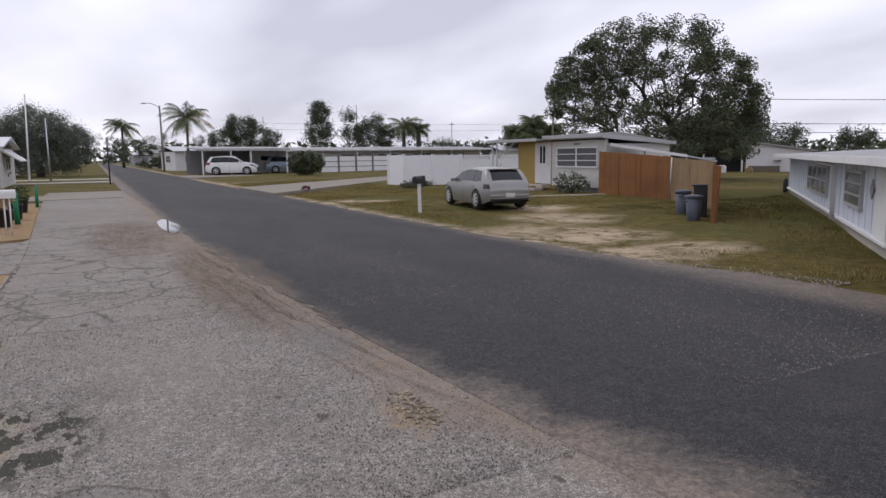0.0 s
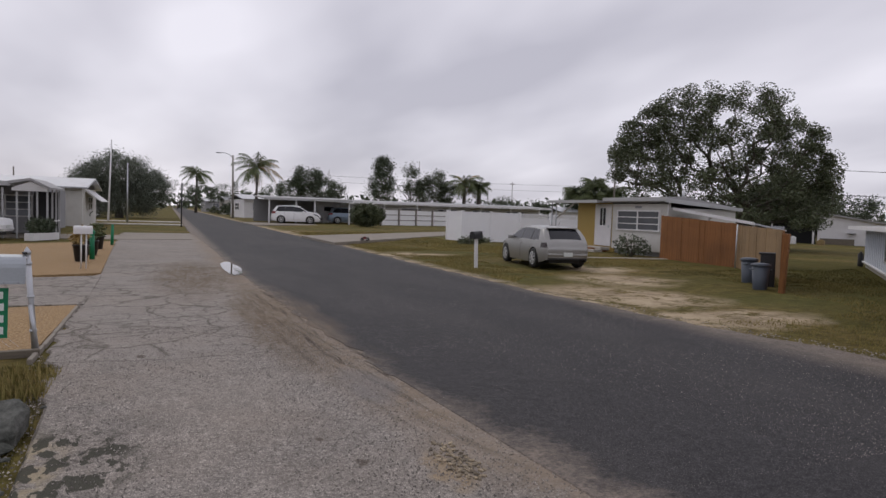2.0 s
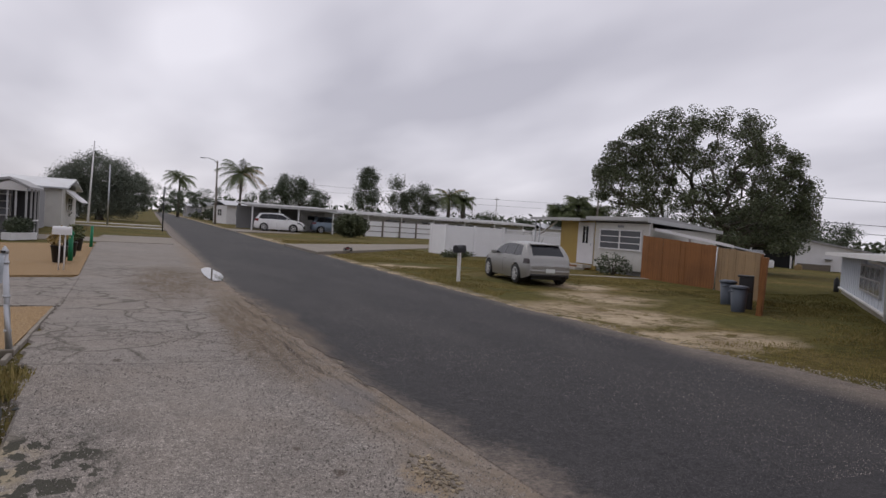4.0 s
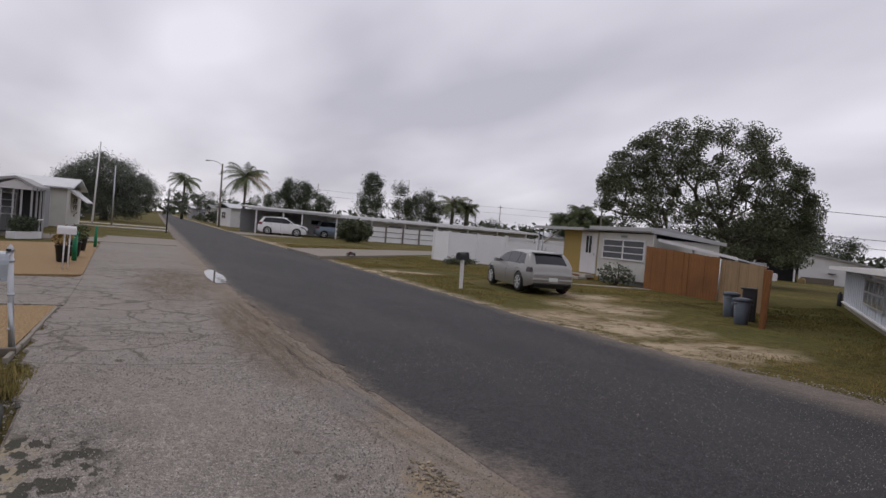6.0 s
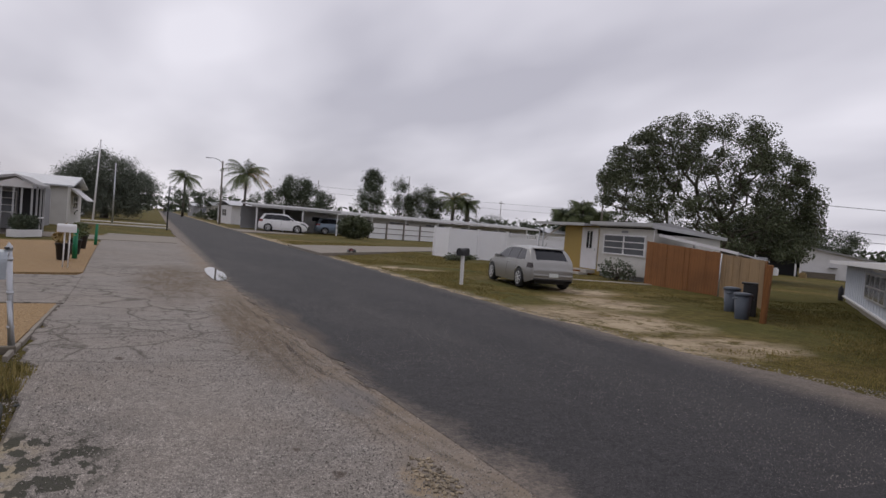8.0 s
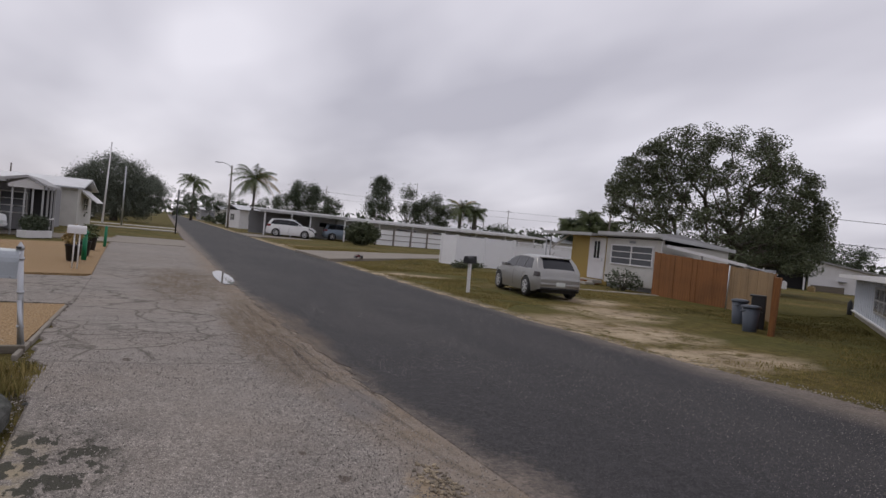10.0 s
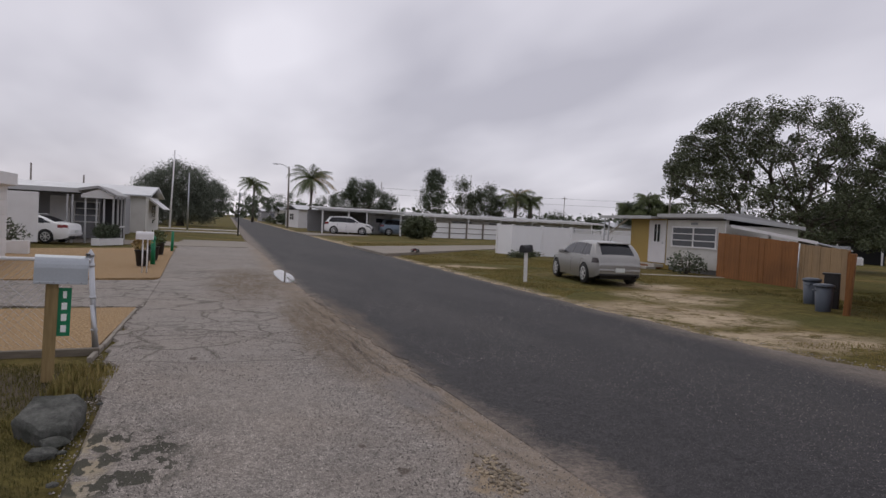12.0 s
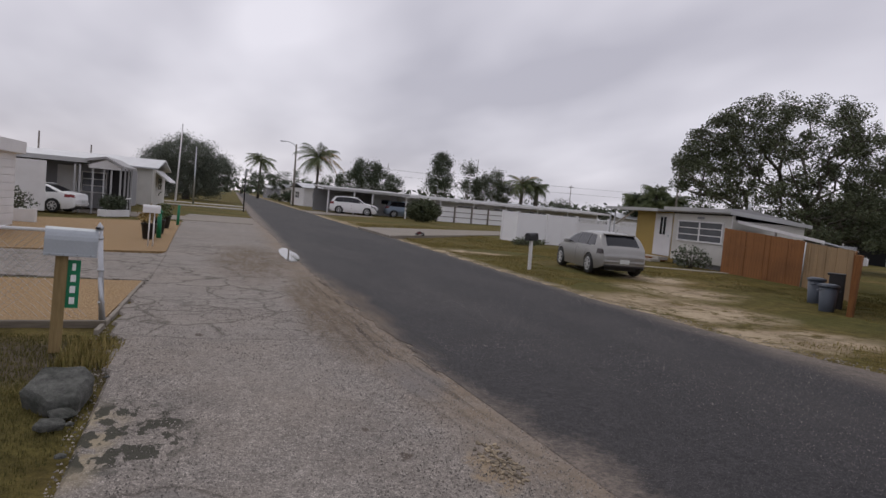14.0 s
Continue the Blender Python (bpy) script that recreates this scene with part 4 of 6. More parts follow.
def small_house(name, x, y, w, d, hh, rot, mat, label):
    h = thing("house", label, "house", pose(x, y, 0, 0, 0, rot))
    part("wall", b1((0, 0, hh / 2), (w, d, hh)), mat, h)
    part("roof", prism(BM(), [(-d / 2 - 0.5, hh - 0.02), (0, hh + 0.7), (d / 2 + 0.5, hh - 0.02), (d / 2 + 0.5, hh + 0.08), (0, hh + 0.82), (-d / 2 - 0.5, hh + 0.08)], "x", -w / 2 - 0.4, w / 2 + 0.4), "tin", h)
    for k in (-0.28, 0.05, 0.32):
        window(h, (w * k, -d / 2, hh * 0.62), w * 0.14, hh * 0.36, "y", "white", 2, 1, -1)
    window(h, (w / 2, 0, hh * 0.6), d * 0.3, hh * 0.36, "x", "white", 2, 2, 1)
    window(h, (-w / 2, 0, hh * 0.6), d * 0.3, hh * 0.36, "x", "white", 2, 2, -1)
    bm = prism(BM(), [(w / 2, hh * 0.92), (w / 2 + 1.0, hh * 0.66), (w / 2 + 1.0, hh * 0.69), (w / 2, hh * 0.98)], "y", -d * 0.3, d * 0.3)
    part("awning", bm, "white", h)
    part("door", b1((w * 0.18, -d / 2 - 0.02, hh * 0.42), (0.9, 0.05, hh * 0.82)), "white", h)


small_house("h", -10.0, 55, 9, 9, 2.6, 0, "cream", "pale gabled home with white window awnings")
small_house("h", -13, 92, 9, 10, 2.8, 0, "white", "white home behind flag poles")
small_house("h", 14.5, 112, 9, 9, 2.9, 8, "white", "white home with pale metal roof beside the palm")
small_house("h", 16, 150, 11, 9, 3.0, 5, "cream", "cream home far along the road")
small_house("h", 15, 205, 12, 10, 3.0, 5, "shade", "grey home far along the road")
small_house("h", -14, 150, 11, 10, 3.0, 0, "cream", "cream home far along the verge")
small_house("h", 44, 96, 14, 9, 2.6, -6, "bluewhite", "pale home with a grey roof behind the white fence")
small_house("h", 62, 84, 18, 8, 2.4, -10, "cream", "low cream home behind the gardens")
small_house("h", 84, 92, 16, 9, 2.6, -18, "white", "white home behind the large tree")

# ---- vehicles ----


def wheel(parent, x, y, r, w, side):
    wh = part("wheel", loft(BM(), [[(x + rr * math.cos(a), y + side * dy, r + rr * math.sin(a)) for a in [2 * math.pi * k / 24 for k in range(24)]] for rr, dy in ((r * 0.66, -w / 2), (r * 0.94, -w / 2), (r, -w * 0.3), (r, w * 0.3), (r * 0.94, w / 2), (r * 0.66, w / 2))], cap=True), "rubber", parent, "black tyre")
    bm = BM()
    ring = [(0.67, 0.51), (0.64, 0.54), (0.58, 0.50), (0.56, 0.42)]
    loft(bm, [[(x + r * q * math.cos(a), y + side * w * dy, r + r * q * math.sin(a)) for a in [2 * math.pi * k / 24 for k in range(24)]] for q, dy in ring], cap=False)
    for k in range(7):
        a = 2 * math.pi * k / 7
        c, s = math.cos(a), math.sin(a)
        m = Matrix.Translation((x + 0.34 * r * c, y + side * w * 0.53, r + 0.34 * r * s)) @ Matrix.Rotation(-a, 4, "Y")
        box(bm, (0, 0, 0), (0.56 * r, 0.02, 0.11 * r), 0.0, m)
    lathe_pts = [[(x + r * q * math.cos(a), y + side * w * dy, r + r * q * math.sin(a)) for a in [2 * math.pi * k / 12 for k in range(12)]] for q, dy in ((0.16, 0.5), (0.14, 0.58), (0.02, 0.59))]
    loft(bm, lathe_pts)
    part("rim", bm, "rim", wh, "silver spoked rim")


def curve_at(points, x):
    """Smooth curve through (x, value) pairs."""
    px, pv = [p[0] for p in points], [p[1] for p in points]
    k = max(0, min(len(px) - 2, int(np.searchsorted(px, x)) - 1))
    slope = [(pv[min(i + 1, len(pv) - 1)] - pv[max(i - 1, 0)]) / (px[min(i + 1, len(px) - 1)] - px[max(i - 1, 0)]) for i in (k, k + 1)]
    w = px[k + 1] - px[k]
    u = min(1.0, max(0.0, (x - px[k]) / w))
    return (pv[k] * (2 * u ** 3 - 3 * u ** 2 + 1) + pv[k + 1] * (3 * u ** 2 - 2 * u ** 3) + slope[0] * w * (u ** 3 - 2 * u ** 2 + u) + slope[1] * w * (u ** 3 - u ** 2))


def car(m, name, label, paint_mat, shape, lens, group="parked cars", pillars=(-0.95, -0.12)):
    """A car along +x (nose at +x): one skin lofted from its side line, its plan and its tumblehome, parted into paint, glass and lamps."""
    c = thing(name, label, "car", m, group)
    top, W, belt, r = shape["top"], shape["W"], shape["belt"], shape["r"]
    axles, g0, g1, sill = shape["axles"], shape["glass"][0], shape["glass"][1], 0.2
    x0, x1 = top[0][0], top[-1][0]
    roof = max(v for _, v in top)
    plan = [(x0, 0.40 * W), (x0 + 0.12, 0.445 * W), (x0 + 0.5, 0.487 * W), (x0 + 1.2, 0.5 * W), (x1 - 1.3, 0.5 * W), (x1 - 0.6, 0.475 * W), (x1 - 0.2, 0.42 * W), (x1, 0.34 * W)]
    low = [(x0, 0.34), (x0 + 0.3, 0.24), (x0 + 0.8, sill), (x1 - 0.8, sill), (x1 - 0.3, 0.22), (x1, 0.3)]
    NX, NS, NT = 110, 34, 16

    def width_at(x, z):
        hw = curve_at(plan, x)
        if z < belt:
            u = (z - sill) / (belt - sill)
            return hw * (0.93 + 0.07 * math.sin(math.pi * min(1.0, max(0.0, 0.12 + 0.8 * u))))
        u = (z - belt) / (roof - belt)
        return hw * (0.93 + 0.07 * math.sin(math.pi * 0.92)) * (1 - 0.27 * u ** 1.25)

    xs = [x0 + (x1 - x0) * (0.5 - 0.5 * math.cos(math.pi * i / NX)) * 0.55 + (x1 - x0) * (i / NX) * 0.45 for i in range(NX + 1)]
    grid = []
    for x in xs:
        zt, zl = curve_at(top, x), curve_at(low, x)
        edge = zt - 0.055
        row = []
        for k in range(NS + 1):
            z = zl + (edge - zl) * k / NS
            row.append((x, width_at(x, z), z))
        we = row[-1][1]
        for k in range(1, NT + 1):
            a = k / NT
            y = we * (1 - a)
            row.append((x, y, zt - 0.055 * (1 - a) ** 5 - 0.0 - 0.012 * (1 - a) ** 2))
        grid.append(row)
    kinds = {}
    for i in range(NX):
        for k in range(NS + NT):
            q = [grid[i][k], grid[i + 1][k], grid[i + 1][k + 1], grid[i][k + 1]]
            x, y, z = [sum(p[d] for p in q) / 4 for d in range(3)]
            zt = curve_at(top, x)
            kind = "body"
            if any(math.hypot(x - ax, z - r) < r * 1.13 for ax in axles) and y > W * 0.36:
                continue
            if k < NS:
                if belt + 0.035 + 0.02 * (x < g0 + 0.3) < z < zt - 0.10 and g0 + 0.55 * (z - belt) < x < g1 - 1.15 * (z - belt):
                    kind = next(("pillar " + str(pb) for pb in pillars if abs(x - pb) < 0.035), "side_window")
                elif x < x0 + shape["lamp"][2] and shape["lamp"][0] < z < shape["lamp"][1]:
                    kind = "tail_light"
                elif x > x1 - 0.55 and curve_at(top, x) - 0.2 < z < curve_at(top, x) - 0.07:
                    kind = "headlight"
                elif z < zl_trim(x, low) and abs(x) < 1.9:
                    kind = "lower_trim"
            else:
                if shape["rear"][0] < x < shape["rear"][1] and y < 0.78 * width_at(x, zt):
                    kind = "rear_window"
                elif shape["screen"][0] < x < shape["screen"][1] and y < 0.86 * width_at(x, zt):
                    kind = "windscreen"
            kinds.setdefault(kind, []).append(q)
    # the tail below the lid: bumper and its dark insert
    cap = grid[0][:NS + 1]
    for k in range(NS):
        z = (cap[k][2] + cap[k + 1][2]) / 2
        kind = "bumper_insert" if z < cap[0][2] + 0.06 else ("tail_light" if shape["lamp"][0] < z < shape["lamp"][1] else "body")
        for a in range(12):
            ys = [cap[k][1] * (1 - a / 12), cap[k][1] * (1 - (a + 1) / 12), cap[k + 1][1] * (1 - (a + 1) / 12), cap[k + 1][1] * (1 - a / 12)]
            kk = "body" if kind == "tail_light" and a > 3 else kind
            kinds.setdefault(kk, []).append([(x0 - 0.05 * (1 - (yy / (0.4 * W)) ** 2), yy, zz) for yy, zz in zip(ys, (cap[k][2], cap[k][2], cap[k + 1][2], cap[k + 1][2]))])
    lid = grid[0][NS:]
    for p, q in zip(lid, lid[1:]):
        kinds["body"].append([(x0 - 0.05 * (1 - (yy / (0.4 * W)) ** 2), yy, zz) for yy, zz in ((p[1], lid[0][2]), (q[1], lid[0][2]), (q[1], q[2]), (p[1], p[2]))])
        kinds["body"].append([(x0 - 0.05 * (1 - (yy / (0.4 * W)) ** 2) * e, yy, zz) for yy, zz, e in ((p[1], p[2], 1), (q[1], q[2], 1), (q[1], q[2], 0), (p[1], p[2], 0))])
    mats = {"body": paint_mat, "side_window": "glass", "pillar": "black", "tail_light": lens, "headlight": "pane", "lower_trim": paint_mat, "rear_window": "glass", "windscreen": "glass", "bumper_insert": "black"}
    remarks = {"side_window": "dark tinted glass", "rear_window": "dark tinted glass", "windscreen": "dark tinted glass", "tail_light": "smoked lens" if lens == "lens_grey" else "red lens"}
    for kind, quads in kinds.items():
        word = kind.split()[0]
        for s in ((1, -1) if word in ("side_window", "pillar", "tail_light", "headlight", "lower_trim") else (0,)):
            bm = BM()
            for q in quads:
                for side in ((s,) if s else (1, -1)):
                    ring = [bm.verts.new((p[0], side * p[1], p[2])) for p in q]
                    bm.faces.new(ring if side > 0 else ring[::-1]).smooth = True
            bmesh.ops.remove_doubles(bm, verts=bm.verts, dist=0.0005)
            bmesh.ops.recalc_face_normals(bm, faces=bm.faces)
            part(word, bm, mats[word], c, remarks.get(word, ""))
    for s in (-1, 1):
        part("mirror", b1((g1 - 0.42, s * (W / 2 + 0.05), belt + 0.07), (0.13, 0.2, 0.13), 0.035), paint_mat, c)
        for px in pillars:
            part("door_handle", b1((px - 0.12, s * (width_at(px, belt - 0.1) + 0.008), belt - 0.1), (0.17, 0.03, 0.03), 0.008), paint_mat, c)
            seam = BM()
            loft(seam, [[(px + dx, s * (width_at(px, z) + dy), z) for dx, dy in ((-0.005, -0.01), (0.005, -0.01), (0.005, 0.0025), (-0.005, 0.0025))] for z in np.linspace(0.34, belt, 8)])
            part("door_seam", seam, "black", c)
        for ax in axles:
            part("wheel_well", loft(BM(), [[(ax + rr * math.cos(a), s * y, r + rr * math.sin(a)) for a in [math.pi * k / 16 for k in range(-3, 20)]] for rr, y in ((r * 1.16, W * 0.488), (r * 1.14, W * 0.33), (0.02, W * 0.32))], closed=False, cap=False), "black", c)
            wheel(c, ax, s * (W / 2 - 0.10), r, 0.21, s)
    part("spoiler", b1((shape["rear"][1] + 0.03, 0, curve_at(top, shape["rear"][1]) + 0.02), (0.24, W * 0.62, 0.035), 0.012), paint_mat, c)
    part("bumper", b1((x0 + 0.02, 0, 0.50), (0.16, W * 0.80, 0.10), 0.04), paint_mat, c)
    part("number_plate", b1((x0 - 0.062, 0, shape["plate"]), (0.02, 0.32, 0.14), 0.004), "plate", c, "pale plate with unreadable bars")
    part("grille", b1((x1 + 0.005, 0, 0.45), (0.05, W * 0.42, 0.14), 0.02), "black", c)
    part("underbody", b1(((x0 + x1) / 2, 0, 0.27), (x1 - x0 - 0.5, W * 0.62, 0.14)), "black", c)
    part("antenna", t1([(shape["rear"][1] + 0.35, 0, roof - 0.03), (shape["rear"][1] + 0.15, 0, roof + 0.14)], 0.006, 5), "black", c)
    return c


def zl_trim(x, low):
    return curve_at(low, x) + 0.07


HATCH = {"top": [(-2.14, 0.72), (-2.09, 0.92), (-2.02, 1.00), (-1.62, 1.385), (-1.35, 1.43), (-0.7, 1.465), (-0.1, 1.455), (0.35, 1.37), (0.85, 1.14), (1.22, 0.99), (1.7, 0.885), (2.05, 0.76), (2.24, 0.58)],
         "W": 1.76, "belt": 0.93, "r": 0.34, "axles": (-1.28, 1.36), "glass": (-1.62, 1.12), "lamp": (0.74, 0.91, 0.36), "rear": (-2.0, -1.63), "screen": (0.32, 1.14), "plate": 0.52}
SUV = {"top": [(-2.24, 0.80), (-2.20, 1.06), (-2.12, 1.16), (-1.80, 1.60), (-1.5, 1.66), (-0.8, 1.70), (0.0, 1.68), (0.45, 1.58), (0.95, 1.29), (1.25, 1.14), (1.8, 1.03), (2.12, 0.90), (2.28, 0.66)],
       "W": 1.84, "belt": 1.08, "r": 0.36, "axles": (-1.3, 1.39), "glass": (-1.85, 1.2), "lamp": (0.9, 1.12, 0.42), "rear": (-2.1, -1.81), "screen": (0.42, 1.2), "plate": 0.8}
SEDAN = {"top": [(-2.40, 0.72), (-2.36, 0.96), (-2.2, 1.03), (-1.75, 1.08), (-1.3, 1.26), (-0.8, 1.41), (-0.2, 1.455), (0.25, 1.40), (0.85, 1.14), (1.25, 0.98), (1.8, 0.88), (2.2, 0.76), (2.42, 0.58)],
         "W": 1.83, "belt": 0.96, "r": 0.335, "axles": (-1.38, 1.42), "glass": (-1.62, 1.12), "lamp": (0.8, 0.95, 0.5), "rear": (-1.72, -0.82), "screen": (0.25, 1.16), "plate": 0.62}
car(pose(11.5, 19.0, 0.06, 0, 0, 82) @ Matrix.Diagonal((0.93, 0.93, 0.9, 1)), "hatchback", "dusty silver five-door hatchback parked on bare sand", "silver", HATCH, "lens_grey")
car(pose(12.4, 70.3, 0.1, 0, 0, -20) @ Matrix.Scale(1.12, 4), "suv", "white compact suv parked at the carport", "carwhite", SUV, "lens")
car(pose(18.9, 73.4, 0.1, 0, 0, -8) @ Matrix.Scale(1.1, 4), "suv", "steel-blue compact suv parked behind a bush", "carblue", SUV, "lens")
car(pose(-8.1, 31.9, 0.06, 0, 0, 168) @ Matrix.Scale(0.84, 4), "sedan", "white sedan parked under the carport", "carwhite", SEDAN, "lens")


def toy_car(m):
    c = thing("toy_truck", "small red and black remote-controlled truck on big tyres", "toy car", m)
    part("chassis", b1((0, 0, 0.075), (0.40, 0.14, 0.035), 0.01), "black", c)
    part("body", loft(BM(), [[(x, -w, z0), (x, -w * 0.9, z1), (x, w * 0.9, z1), (x, w, z0)] for x, w, z0, z1 in ((-0.22, 0.07, 0.11, 0.15), (-0.1, 0.09, 0.1, 0.17), (-0.05, 0.085, 0.1, 0.215), (0.06, 0.085, 0.1, 0.21), (0.11, 0.09, 0.1, 0.16), (0.22, 0.07, 0.1, 0.13))], smooth=False), "black", c)
    part("roof_panel", b1((0.0, 0, 0.214), (0.1, 0.13, 0.012), 0.003), "red", c)
    part("hood_panel", b1((0.16, 0, 0.152), (0.1, 0.15, 0.014), 0.004, None), "red", c)
    for s in (-1, 1):
        part("side_panel", b1((0.0, s * 0.092, 0.13), (0.2, 0.012, 0.04), 0.003), "red", c)
    part("windscreen", b1((0.09, 0, 0.185), (0.05, 0.13, 0.03), 0.005, None), "glass", c)
    part("stripe", b1((0.15, 0, 0.153), (0.12, 0.04, 0.01)), "sign_white", c)
    part("wing", b1((-0.2, 0, 0.19), (0.06, 0.18, 0.012)), "black", c)
    for x in (-0.15, 0.16):
        for s in (-1, 1):
            wheel(c, x, s * 0.15, 0.065, 0.075, s)


toy_car(pose(9.2, 32.45, 0.162, 0, 0, 150) @ Matrix.Scale(0.92, 4))

# ---- letter boxes, sign, gate, rock ----


def arched_box(bm, L, W, H, n=10):
    ring = [(-W / 2, 0), (W / 2, 0), (W / 2, H * 0.55)] + [(W / 2 * math.cos(a), H * 0.55 + H * 0.45 * math.sin(a)) for a in [math.pi * k / n for k in range(1, n)]] + [(-W / 2, H * 0.55)]
    return loft(bm, [[(-L / 2, y, z) for y, z in ring], [(L / 2, y, z) for y, z in ring]], smooth=False)


mb = thing("mailbox", "silver metal mailbox on a brown timber post", "mailbox", pose(-1.5, 6.85, 0.03, -1, 1.5, 12), "mailboxes")
part("post", b1((0.0, 0, 0.44), (0.105, 0.105, 0.92), 0.008), "post", mb, "square brown timber post")
bm = arched_box(BM(), 0.42, 0.2, 0.255)
bmesh.ops.transform(bm, matrix=Matrix.Translation((0.06, 0, 0.90)), verts=bm.verts)
body = part("box", bm, "mailbox", mb)
bm = arched_box(BM(), 0.015, 0.215, 0.268)
bmesh.ops.transform(bm, matrix=Matrix.Translation((0.275, 0, 0.895)), verts=bm.verts)
part("door", bm, "mailbox", body)
part("flange", b1((0.06, -0.102, 0.905), (0.42, 0.012, 0.022), 0.003), "mailbox", body)
for k in range(4):
    part("rivet", b1((-0.10 + 0.11 * k, -0.11, 0.907), (0.012, 0.008, 0.012)), "shade", body)
part("latch", b1((0.275, -0.02, 1.17), (0.04, 0.06, 0.02), 0.004), "black", body)
sg = part("number_sign", b1((0.105, -0.02, 0.63), (0.11, 0.012, 0.45), 0.003), "green", mb, "green sign with pale bars")
for k in range(4):
    part("bar", b1((0.105, -0.030, 0.79 - 0.105 * k), (0.03 if k == 0 else 0.045, 0.006, 0.065), 0.002), "sign_white", sg)

gp = thing("gate_post", "leaning galvanised fence end post with pointed cap", "post", pose(-1.335, 8.2, 0.0, 0, -3.5, 0))
part("pole", t1([(0, 0, 0), (0, 0, 1.1)], 0.03, 12), "metal", gp)
part("cap", lathe(BM(), [(0.036, 1.09), (0.036, 1.12), (0.012, 1.16), (0.002, 1.175)], 12), "metal", gp)
part("brace", t1([(0.03, -0.02, 0.0), (-0.005, -0.03, 0.55)], 0.022, 8), "metal", gp)
for z in (0.25, 0.62, 0.98):
    part("band", lathe(BM(), [(0.036, z), (0.038, z + 0.01), (0.036, z + 0.03)], 12), "metal", gp)
cf = thing("chain_link_fence", "thin galvanised chain-link fence with top rail", "fence")
part("top_rail", t1([(-6.5, 7.45, 1.08), (-1.4, 8.18, 1.05)], 0.02, 8), "white", cf)
part("post", t1([(-3.9, 7.82, 0.0), (-3.9, 7.82, 1.08)], 0.025, 8), "metal", cf)
bm = BM()
for k in range(64):
    u = k / 64
    for s in (1, -1):
        x0, x1 = -6.4 + 5.0 * u, -6.4 + 5.0 * u + s * 0.95
        if -6.5 < x1 < -1.38:
            tube(bm, [(x0, 7.46 + 0.143 * (x0 + 6.4), 0.1), (x1, 7.46 + 0.143 * (x1 + 6.4) + 0.004 * s, 1.04)], 0.0016, 3, False)
tagged(part("wire_mesh", bm, "metal", cf), kind="stuff")
single("timber_edging", b1((0, 0, 0.045), (2.6, 0.07, 0.09), 0.012), "oldwood", "old dark timber edging of the gravel bed", "edging", pose(-2.55, 7.86, 0.0, 0, 0, 9))
kb = thing("kerb", "worn pale concrete edging strip beside gravel", "kerb", None, "", "structure")
for k in range(5):
    part("kerb_stone", b1((-1.29 - 0.008 * k + random.uniform(-0.01, 0.01), 8.05 + 0.78 * k, 0.024), (0.05, 0.74, 0.07), 0.012), "drive", kb)

def split_rock(name, size, seed, label, m, n):
    """An angular split slab: the hull of a few points, its edges broken and its faces roughened."""
    rng = np.random.default_rng(seed)
    bm = BM()
    for k in range(n):
        a = 2 * math.pi * (k + rng.uniform(-0.35, 0.35)) / n
        q = rng.uniform(0.85, 1.1)
        for z, grow in ((-0.5, 0.95), (rng.uniform(0.15, 0.35), 1.0), (0.5, 0.86)):
            bm.verts.new((size[0] * q * grow * math.cos(a), size[1] * q * grow * math.sin(a), size[2] * z))
    hull = bmesh.ops.convex_hull(bm, input=bm.verts)
    bmesh.ops.delete(bm, geom=[v for v in bm.verts if not v.link_faces], context="VERTS")
    bmesh.ops.bevel(bm, geom=list(bm.edges), offset=0.006, segments=1, affect="EDGES")
    bmesh.ops.triangulate(bm, faces=bm.faces)
    bmesh.ops.subdivide_edges(bm, edges=bm.edges, cuts=3, use_grid_fill=True)
    for v in bm.verts:
        p = v.co * 9
        v.co += 0.007 * Vector((noise.noise(p), noise.noise(p + Vector((5, 0, 0))), noise.noise(p + Vector((0, 7, 0))))) + Vector((0, 0, 0.006 * noise.noise(p * 3)))
    return single(name, bm, "rock", label, "rock", m)


split_rock("boulder", (0.25, 0.36, 0.17), 21, "grey angular boulder lying at the grass edge", pose(-1.13, 5.28, 0.10, 12, -4, 10), 6)
split_rock("rock_slab", (0.11, 0.08, 0.045), 5, "thin grey slab split from the boulder", pose(-1.05, 4.74, 0.045, 4, 6, 30), 6)
for x, y, s in ((-1.02, 4.95, 0.09), (-0.93, 4.75, 0.03), (-0.86, 4.2, 0.035), (-0.9, 5.9, 0.025), (-1.5, 6.9, 0.03)):
    bm = BM()
    bmesh.ops.create_icosphere(bm, subdivisions=2, radius=s)
    for v in bm.verts:
        v.co += 0.5 * s * Vector((noise.noise(v.co * 25), noise.noise(v.co * 22 + Vector((3, 0, 0))), 0))
        v.co.z *= 0.45
    single("stone", bm, "rock", "small grey broken stone on the soil", "rock", pose(x, y, 0.045, 0, 0, 40), "stones")

m2 = thing("mailbox", "black mailbox on a white timber post across the road", "mailbox", pose(8.75, 18.3, 0.02, 0, -2, 28), "mailboxes")
part("post", b1((0, 0, 0.45), (0.085, 0.085, 0.9), 0.008), "white", m2)
bm = arched_box(BM(), 0.42, 0.2, 0.23)
bmesh.ops.transform(bm, matrix=Matrix.Translation((0, 0, 0.9)), verts=bm.verts)
body = part("box", bm, "black", m2)
part("flag", b1((0.1, -0.11, 1.1), (0.14, 0.012, 0.05)), "black", body)
part("door", b1((-0.215, 0, 1.0), (0.012, 0.18, 0.18), 0.004), "black", body)

